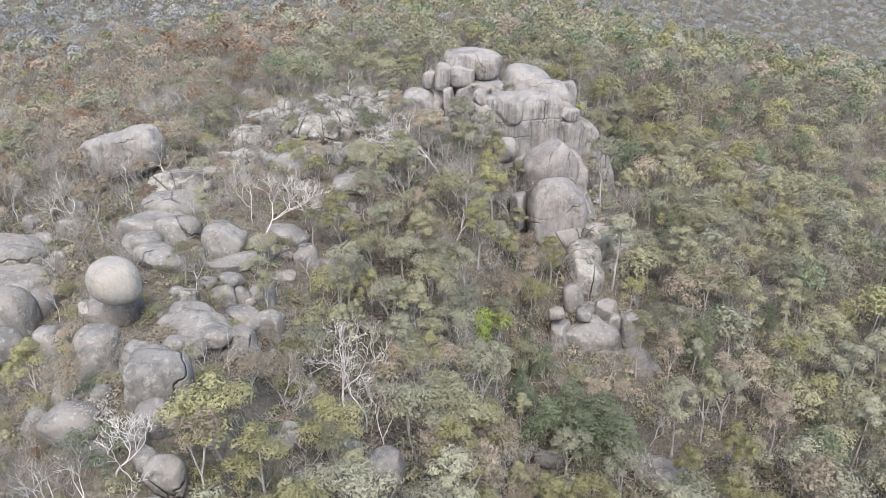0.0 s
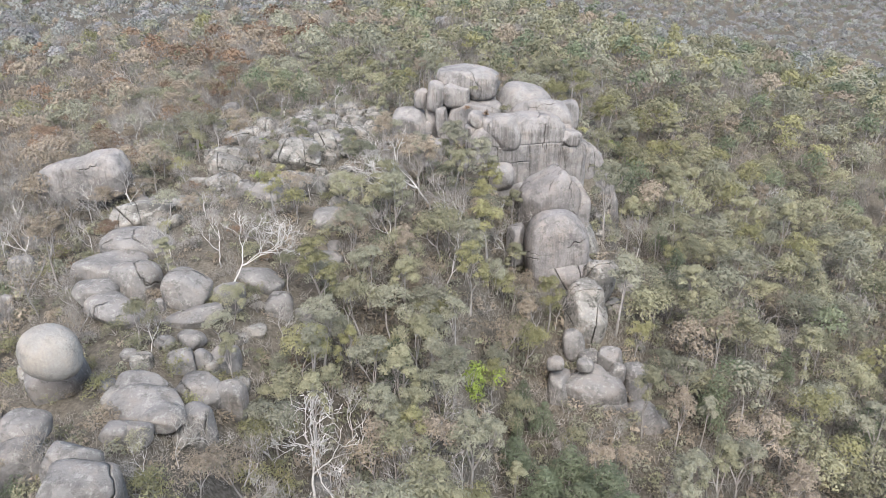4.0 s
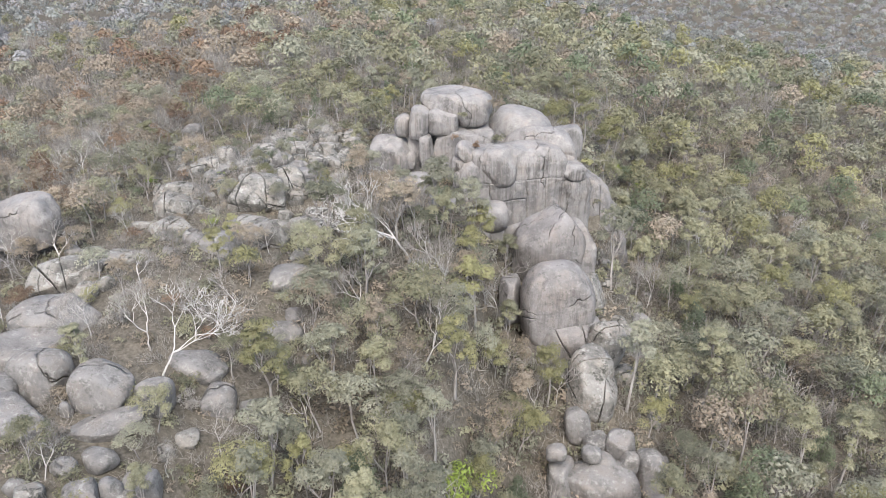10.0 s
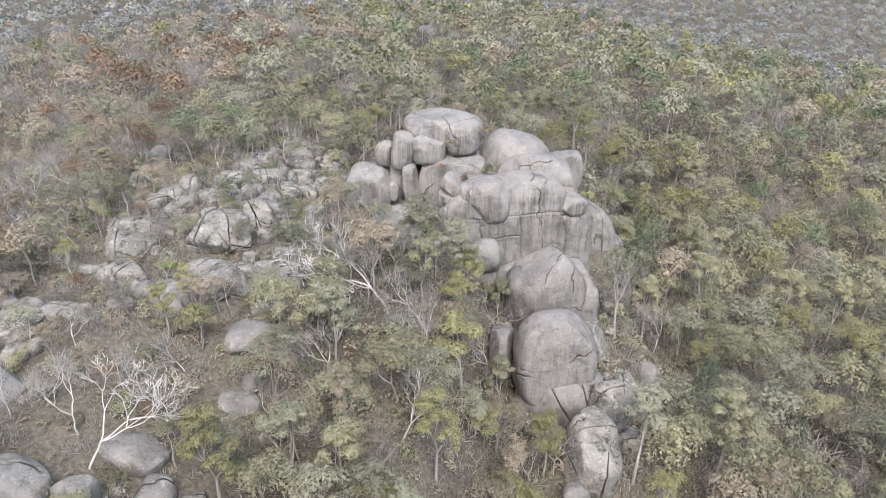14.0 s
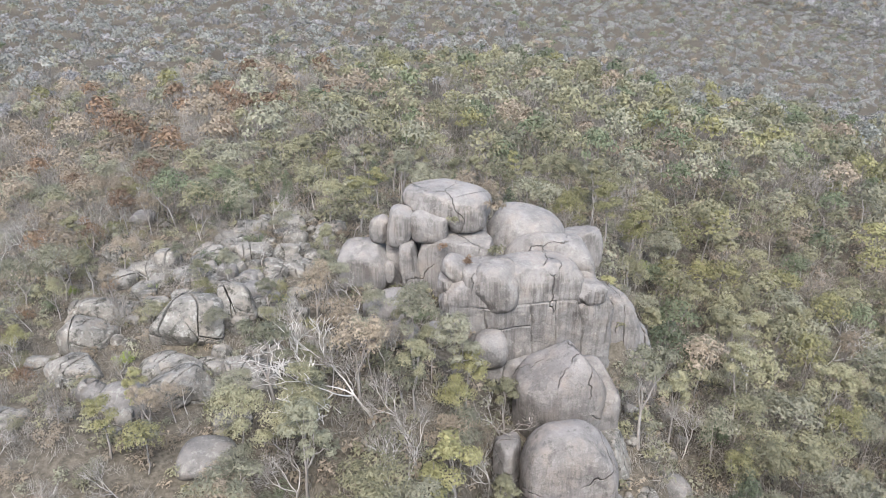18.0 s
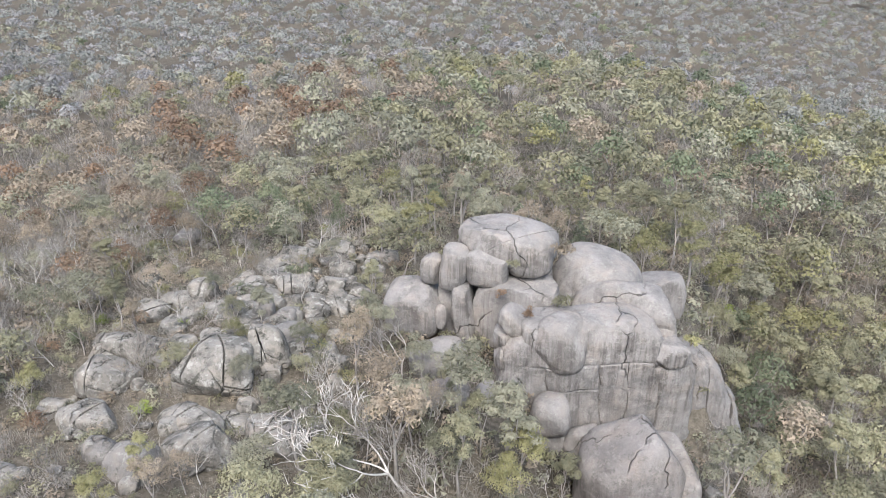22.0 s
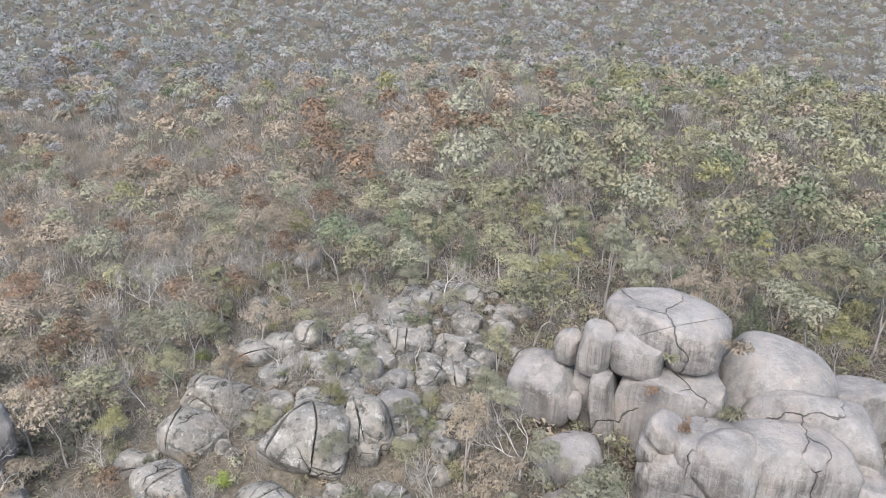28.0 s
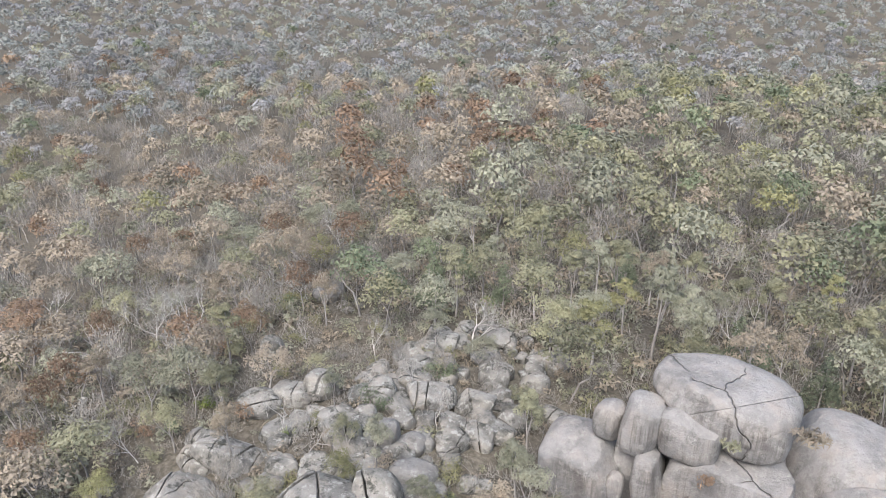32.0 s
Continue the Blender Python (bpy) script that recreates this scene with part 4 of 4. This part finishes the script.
for kind in (M_GREEN, M_YELLOW, M_SAGE, M_BROWN, M_RUST):
    name, label = GUM_NAMES[kind]
    TEMPLATES[kind] = []
    for k in range(4 if kind != M_RUST else 2):
        wood, crown = gum_shape(kind * 17 + k, (9.0, 10.5, 8.0, 11.0)[k], (7.2, 5.4, 7.6, 4.8)[k], 2500 if kind != M_BROWN else 1700, 0.068, 0.15, True)
        TEMPLATES[kind].append(tree_thing(name, wood, crown, BARK, MATERIALS[kind], label, "tree", "gum trees on the slopes"))
TEMPLATES[M_DEEP] = [tree_thing("she_oak", *conifer_shape(90 + k, 7.5, 4.2, 1900, 0.065, 0.16), BARK, DEEP, GUM_NAMES[M_DEEP][1], "tree", "she-oaks") for k in range(2)]
TEMPLATES[M_TWIG] = [tree_thing("dead_tree", *bare_shape(40 + k, 7.0, 5.0, 4, 4), PALEBARK, GREYTWIG, GUM_NAMES[M_TWIG][1], "tree", "dead trees", "twig_spray") for k in range(4)]
SKELETON = [tree_thing("dead_tree", *bare_shape(80 + k, 7.5, 8.0, 5, 4, 160, 1.05, 0.8), WHITEWOOD, WHITEWOOD, "big bleached white dead gum with a spreading crown of bare limbs", "tree", "dead trees", "twig_spray") for k in range(3)]
QUOTA = {M_GREEN: 190, M_YELLOW: 100, M_SAGE: 160, M_BROWN: 90, M_RUST: 12, M_DEEP: 30, M_TWIG: 240}
USED = {k: 0 for k in QUOTA}


def stand(kind, x, y, size, turn, slim=1.0):
    """One tree as a thing; the first of a shape takes the shape itself."""
    shapes = TEMPLATES[kind]
    n = USED[kind]
    USED[kind] += 1
    m = pose(x, y, float(ground(x, y)), 0, 0, turn) @ Matrix.Diagonal((size * slim, size * slim, size, 1))
    shape = shapes[n % len(shapes)]
    if n < len(shapes):
        shape.matrix_basis = m
        return shape
    ob = copy_thing(shape, pose(0, 0, 0))
    ob.matrix_basis = m
    return ob


# Bleached dead gums that stand out white against the brush.
for k, (x, y, size, turn) in enumerate(((-6.6, -16.4, 1.3, 200), (-12.0, -66.5, 1.15, 20), (-9.4, -68.8, 0.9, 140), (-26.2, -42.4, 0.95, 60), (-22.5, -88.5, 0.7, 300), (38.0, 22.0, 1.0, 90), (52.0, 30.0, 1.0, 10))):
    tree = SKELETON[k] if k < 3 else copy_thing(SKELETON[k % 3], pose(0, 0, 0))
    tree.matrix_basis = pose(x, y, float(ground(x, y)), 0, 0, turn) @ Matrix.Diagonal((size * 1.15, size * 1.15, size, 1))
# Trees that stand out, each in its place.
STANDOUT = []
for kind, x, y, size, turn, slim in (
    (M_TWIG, -3.8, -17.0, 0.75, 310, 1.3),
    (M_GREEN, -5.4, -46.8, 1.1, 75, 0.85), (M_SAGE, -3.8, -45.4, 1.0, 10, 0.8), (M_DEEP, 15.0, -53.0, 0.9, 0, 1.7), (M_DEEP, 11.5, -50.0, 0.85, 50, 1.7), (M_DEEP, 16.5, -57.0, 0.9, 110, 1.6), (M_DEEP, 12.0, -55.5, 0.9, 200, 1.7), (M_DEEP, 5.6, -47.5, 0.8, 250, 1.6), (M_SAGE, 10.5, -59.5, 0.75, 20, 1.2),
    (M_DEEP, 8.6, -52.5, 0.85, 90, 1.7), (M_DEEP, 6.6, -37.0, 0.75, 200, 1.1), (M_DEEP, 9.0, -40.5, 0.7, 240, 1.2), (M_YELLOW, -16.8, -84.0, 0.95, 30, 1.1),
    (M_YELLOW, -13.2, -86.0, 0.85, 130, 1.1), (M_YELLOW, -10.0, -77.5, 0.9, 250, 1.0), (M_GREEN, -9.6, -80.5, 0.66, 300, 1.1), (M_YELLOW, -0.2, -33.5, 1.0, 15, 1.0),
    (M_SAGE, 48.2, -14.4, 1.15, 65, 1.0), (M_GREEN, 39.2, -1.0, 1.1, 95, 1.0), (M_YELLOW, 21.8, -27.0, 0.7, 185, 1.0), 
    (M_TWIG, -28.4, -39.5, 0.9, 170, 1.1), (M_GREEN, 27.3, -51.0, 1.1, 20, 0.9), (M_SAGE, 2.5, -50.5, 0.6, 80, 1.1), (M_GREEN, -19.9, 23.6, 0.95, 120, 1.0),
    (M_TWIG, -56.0, -33.0, 0.8, 40, 1.2), (M_TWIG, -52.5, -22.5, 0.75, 15, 1.5), (M_BROWN, -50.0, -21.5, 0.5, 130, 1.5), (M_TWIG, -48.0, -21.0, 0.8, 250, 1.4), (M_BROWN, -54.5, -24.0, 0.42, 300, 1.6), (M_BROWN, -46.5, -17.5, 0.5, 80, 1.4), (M_BROWN, -51.5, -34.0, 0.5, 90, 1.1), (M_TWIG, -47.0, -33.5, 0.7, 200, 1.2), (M_BROWN, -57.5, -29.5, 0.55, 10, 1.1),
    (M_YELLOW, -16.0, 24.5, 0.9, 220, 1.0), (M_BROWN, -14.8, -3.6, 0.9, 320, 1.0), (M_DEEP, -1.0, 26.5, 0.9, 0, 1.0), (M_DEEP, 4.5, 27.5, 0.85, 70, 1.0),
    (M_SAGE, -9.0, -1.5, 0.62, 15, 1.2), (M_GREEN, -5.6, -4.4, 0.6, 95, 1.2), (M_TWIG, -11.4, -0.5, 0.8, 40, 1.3), (M_SAGE, -14.0, 3.0, 0.6, 160, 1.2), (M_BROWN, -7.4, -6.5, 0.6, 220, 1.2), (M_SAGE, -24.5, -7.0, 0.5, 15, 1.1), (M_YELLOW, -28.0, -1.5, 0.45, 75, 1.1), (M_GREEN, -31.5, -6.5, 0.5, 150, 1.1), (M_SAGE, -15.6, 3.5, 0.65, 210, 1.0), (M_GREEN, -16.8, 9.0, 0.7, 270, 1.0), (M_BROWN, -37.5, -3.0, 0.6, 330, 1.1), (M_BROWN, -41.0, 6.0, 0.65, 30, 1.1),
):
    stand(kind, x, y, size, turn, slim)
    STANDOUT.append((x, y))
STANDOUT += [(-22, -84), (-21, -89.5), (-20, -93), (-24, -87), (-27, -87), (-25, -92), (-33, -73), (-38, -60), (-29, -50), (-28, -70), (-26, -73), (-23, -62), (-36, -49), (-31, -77), (-34, -64), (1.1, -43.2), (0.8, -45.5), (1.2, -47.5), (-6.5, -16.5), (-6.5, -19), (-5, -22), (-8.5, -19.5), (-6, -24.5), (-4.5, -18), (-7.5, -22), (-7.5, -26.5), (-12, -67), (-11, -69), (-11.5, -71.5), (-9, -71), (-12, -74), (-26, -43), (-25.5, -45), (-22.5, -88.5)]
STANDOUT = np.array(STANDOUT)

rng = np.random.default_rng(11)
near_points, wild = scatter(-95, 85, -100, 48, 4.8, 5), []
near_points = np.concatenate([near_points, scatter(-22, 12, -96, -8, 4.6, 15)])
near_points = near_points[rng.permutation(len(near_points))]
for x, y in near_points:
    if not in_sight(x, y, 4) or not free_of_rock(x, y) or y < -99:
        continue
    if np.hypot(*(STANDOUT - (x, y)).T).min() < 2.6:
        continue
    rocky = -46 < x < -17 and -90 < y < 20
    if rocky and rng.random() < 0.12:
        continue
    below_pile = 5 < x < 22 and -60 < y < -43
    kind = pick_kind(rng, x, y)
    if rocky and rng.random() < 0.4:
        kind = M_TWIG
    if kind in QUOTA and USED[kind] < QUOTA[kind] and min(abs(x + 5), 40) + 0.5 * max(0, y) < rng.uniform(15, 70):
        low = 0.55 if rocky or below_pile else 0.85 if x < 18 else 1.0
        stand(kind, x, y, low * rng.uniform(0.75, 1.25), rng.uniform(0, 360), rng.uniform(0.85, 1.15))
    else:
        wild.append((x, y, kind, (0.55 if rocky or below_pile else 0.85 if x < 18 else 1.0) * rng.uniform(0.75, 1.25)))

# Heath shrubs between the rocks.
SHRUB_LOOK = {
    M_GREEN: "rounded olive-green heath shrub growing between granite rocks",
    M_BROWN: "rounded brown heath shrub growing between granite rocks",
    M_RUST: "reddish-brown dry heath shrub among granite rocks",
    M_YELLOW: "yellow-olive heath bush between granite boulders",
    M_DEEP: "dense dark green shrub at the foot of rocks",
    M_TWIG: "leafless grey twiggy shrub among granite rocks",
    M_LIME: "bright lime-green rounded bush below the trees",
}
SHRUBS = {}
for kind, label in SHRUB_LOOK.items():
    SHRUBS[kind] = [tree_thing("shrub", *shrub_shape(500 + kind * 5 + k, 1.6, 2.4, 520 if kind != M_LIME else 800, 0.045, 0.11), BARK, MATERIALS[kind], label, "shrub", "heath shrubs") for k in range(2 if kind != M_LIME else 1)]
shrub_used = {}


def shrub(kind, x, y, size, turn):
    n = shrub_used[kind] = shrub_used.get(kind, -1) + 1
    shapes = SHRUBS[kind]
    m = pose(x, y, float(ground(x, y)), 0, 0, turn) @ Matrix.Diagonal((size, size, size, 1))
    ob = shapes[n] if n < len(shapes) else copy_thing(shapes[n % len(shapes)], pose(0, 0, 0))
    ob.matrix_basis = m
    return ob


shrub(M_LIME, 1.1, -43.2, 2.3, 0)
shrub(M_DEEP, -23.9, -86.6, 1.7, 40)
for x, y, size in ((-32.4, -11.5, 0.75), (-30.7, 32.7, 0.8), (-46.6, 3.6, 0.7), (-35.4, 1.4, 0.6), (25.1, 37.1, 1.2), (31.2, 42.6, 1.1)):
    shrub(M_LIME, x, y, size, 50 * x)


def tuft(kind, x, y, z, size, turn, label):
    """Grass or fern in a cleft of the tor."""
    wood, crown = shrub_shape(700 + int(abs(x) * 10), 0.8, 1.3, 150, 0.05, 0.26)
    ob = tree_thing("grass_tuft", wood, crown, BARK, MATERIALS[kind], label, "grass", "tufts on the tor")
    ob.matrix_basis = pose(x, y, z, 0, 0, turn) @ Matrix.Diagonal((size, size, size, 1))


tuft(M_GREEN, -1.3, 6.3, 2.2, 1.0, 0, "green grass tuft in the cleft under the capstone")
tuft(M_RUST, -2.8, 5.7, -0.8, 0.8, 40, "orange-brown fern growing from a crack in the rock")
tuft(M_BROWN, 3.2, 8.2, 3.4, 1.5, 80, "brown grass tuft beside the capstone")
tuft(M_GREEN, 3.2, 5.0, -0.6, 1.3, 120, "olive grass in the gully between granite domes")
tuft(M_YELLOW, 16.0, 6.0, -4.2, 1.2, 160, "yellowish grass tuft on the shoulder of the tor")
tuft(M_RUST, 0.6, 1.6, -0.4, 0.9, 200, "orange-brown tuft on top of a granite block")
for x, y, size, kind in ((-4.4, 1.0, 1.3, M_DEEP), (-6.2, 3.0, 1.2, M_DEEP), (-8.4, 3.4, 1.0, M_BROWN), (-3.2, -2.6, 0.9, M_TWIG), (7.0, -9.5, 1.0, M_GREEN), (6.2, -13.0, 1.1, M_BROWN), (7.6, -18.5, 1.2, M_TWIG), (10.5, -20.5, 1.2, M_GREEN), (14.0, -26.5, 1.1, M_BROWN)):
    shrub(kind, x, y, size, 37 * x)
for x, y in scatter(-54, -12, -94, 28, 3.95, 12):
    if in_sight(x, y, 2) and free_of_rock(x, y, -0.5) and rng.random() < 0.85:
        shrub(int(rng.choice([M_GREEN, M_BROWN, M_RUST, M_DEEP, M_TWIG, M_YELLOW], p=(0.22, 0.22, 0.06, 0.10, 0.22, 0.18))), x, y, rng.uniform(0.6, 1.25), rng.uniform(0, 360))

# The woods beyond, and the trees between: joined, for nobody could count them.


def coarse(kind, k, count, leaf_w, leaf_l, wooden):
    """A small tree for the joined woods: vertices, faces and material numbers."""
    pile = Pile()
    if kind == M_TWIG and wooden:
        (v, q, _), ends = bare_shape(300 + k, 7.0, 5.0, 2, 3)
        pile.add(v, q, M_BARK)
        rng = np.random.default_rng(k)
        starts = rng.normal(0, 1, (40, 3)) * (1.1, 1.1, 1.1) + (0, 0, 4.6)
        pile.add(*twigs(rng, starts, 210, 0.05, 1.3, 0.55, 0.9), M_TWIG)
        pile.add(*leaves(rng, starts[:14], np.full(14, 1.1), 110, 0.07, 0.2, 0.9, 0.8, 0.2), M_TWIG if k % 2 else M_BROWN)
        return pile.arrays()
    wood, crown = gum_shape(200 + kind * 7 + k, 8.8, 7.0, count, leaf_w, leaf_l, False, not wooden)
    if wooden:
        pile.add(wood[0], wood[1], M_BARK)
    pile.add(crown[0], crown[1], kind)
    return pile.arrays()


def plant(name, spots, shapes, label, category):
    """All the spots (x, y, kind, size) as one mesh of kind stuff."""
    turn = np.random.default_rng(3)
    pile_v, pile_q, pile_m, pile_t, base = [], [], [], [], 0
    z = ground([s[0] for s in spots], [s[1] for s in spots])
    for (x, y, kind, size), h in zip(spots, z):
        v, q, m = shapes[kind][turn.integers(len(shapes[kind]))]
        a = turn.uniform(0, 6.28)
        c, s = math.cos(a) * size, math.sin(a) * size
        pile_v.append(np.stack([v[:, 0] * c - v[:, 1] * s + x, v[:, 0] * s + v[:, 1] * c + y, v[:, 2] * size * turn.uniform(0.85, 1.2) + h], 1))
        pile_q.append(np.where(q < 0, -1, q + base))
        pile_m.append(m)
        pile_t.append(np.full(len(v), turn.random()))
        base += len(v)
    me = quad_mesh(name, np.concatenate(pile_v), np.concatenate(pile_q), np.concatenate(pile_m), MATERIALS)
    me.polygons.foreach_set("use_smooth", np.ones(len(me.polygons), bool))
    me.attributes.new("tone", "FLOAT", "POINT").data.foreach_set("value", np.concatenate(pile_t).astype(np.float32))
    return tagged(new(name, me), label, category, kind="stuff")


CLOSE = {k: [coarse(k, n, 780, 0.115, 0.20, True) for n in range(5)] for k in range(10)}
MID = {k: [coarse(k, n, 370, 0.19, 0.25, True) for n in range(5)] for k in range(10)}
BEYOND = {k: [coarse(k, n, 190, 0.27, 0.36, True) for n in range(4)] for k in range(10)}
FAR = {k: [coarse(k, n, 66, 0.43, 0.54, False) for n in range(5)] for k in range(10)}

mid_spots = []
for x, y in scatter(-260, 170, -100, 215, 5.9, 6):
    close = -95 < x < 85 and y < 48
    if close or not in_sight(x, y) or y < -90:
        continue
    kind = pick_kind(rng, x, y)
    mid_spots.append((x, y, kind if kind in MID else M_SAGE, rng.uniform(0.75, 1.3)))
plant("woodland", wild, CLOSE, "gum trees and twiggy bare trees filling the slopes below the tor", "woodland")
plant("woodland", [t for t in mid_spots if t[1] < 90], MID, "dense dry gum woodland in olive, grey and brown round the tor", "woodland")
plant("woodland", [t for t in mid_spots if t[1] >= 90], BEYOND, "dry gum woodland running back along the wooded spur", "woodland")

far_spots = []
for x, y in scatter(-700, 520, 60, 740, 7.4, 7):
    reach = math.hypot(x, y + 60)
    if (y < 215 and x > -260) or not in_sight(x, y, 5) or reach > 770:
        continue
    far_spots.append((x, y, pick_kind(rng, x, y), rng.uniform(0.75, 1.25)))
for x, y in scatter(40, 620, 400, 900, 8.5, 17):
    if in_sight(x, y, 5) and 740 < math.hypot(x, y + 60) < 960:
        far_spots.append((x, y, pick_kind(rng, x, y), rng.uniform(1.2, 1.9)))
plant("distant_forest", far_spots, FAR, "eucalypt forest on the far hillside, its leaf colour tinted blue for haze", "forest")

# Undergrowth: twiggy grey brush and low olive bushes between trees and rocks.
bush = {}
for k, (mat, w, ln) in {0: (M_TWIG, 0.16, 0.40), 1: (M_BROWN, 0.22, 0.36), 2: (M_GREEN, 0.22, 0.36), 3: (M_SAGE, 0.22, 0.36)}.items():
    bush[k] = []
    for n in range(4):
        if mat == M_TWIG:
            few = np.random.default_rng(160 + n)
            v, q = twigs(few, few.normal(0, 0.55, (12, 3)) * (1, 1, 0.5) + (0, 0, 0.35), 60, w * 0.16, 0.9)
            bush[k].append((v, q, np.full(len(q), mat)))
            continue
        v, q = leaves(np.random.default_rng(60 + n + 9 * k), np.array([[0, 0, 0.35], [0.5, 0.2, 0.5]]), np.array([0.8, 0.6]), 48, 0.09, 0.17, 0.9, 0.45, 0.4)
        bush[k].append((v, q, np.full(len(q), mat)))
low_spots = []
for x, y in scatter(-90, 80, -99, 55, 1.5, 8):
    rocky = -48 < x < -15 and -92 < y < 27
    if in_sight(x, y, 3) and free_of_rock(x, y, -0.5 if rocky else -1.1, False) and rng.random() < (0.9 if rocky else 0.95):
        low_spots.append((x, y, int(rng.choice(4, p=(0.44, 0.2, 0.18, 0.18))), (0.62 if rocky else 0.95) * rng.uniform(0.8, 1.9)))
for x, y in scatter(-100, 110, 55, 120, 2.7, 18):
    if in_sight(x, y, 3):
        low_spots.append((x, y, int(rng.choice(4, p=(0.3, 0.2, 0.22, 0.28))), rng.uniform(1.4, 2.6)))
plant("undergrowth", low_spots, bush, "twiggy grey and brown undergrowth among rocks and trees", "undergrowth")
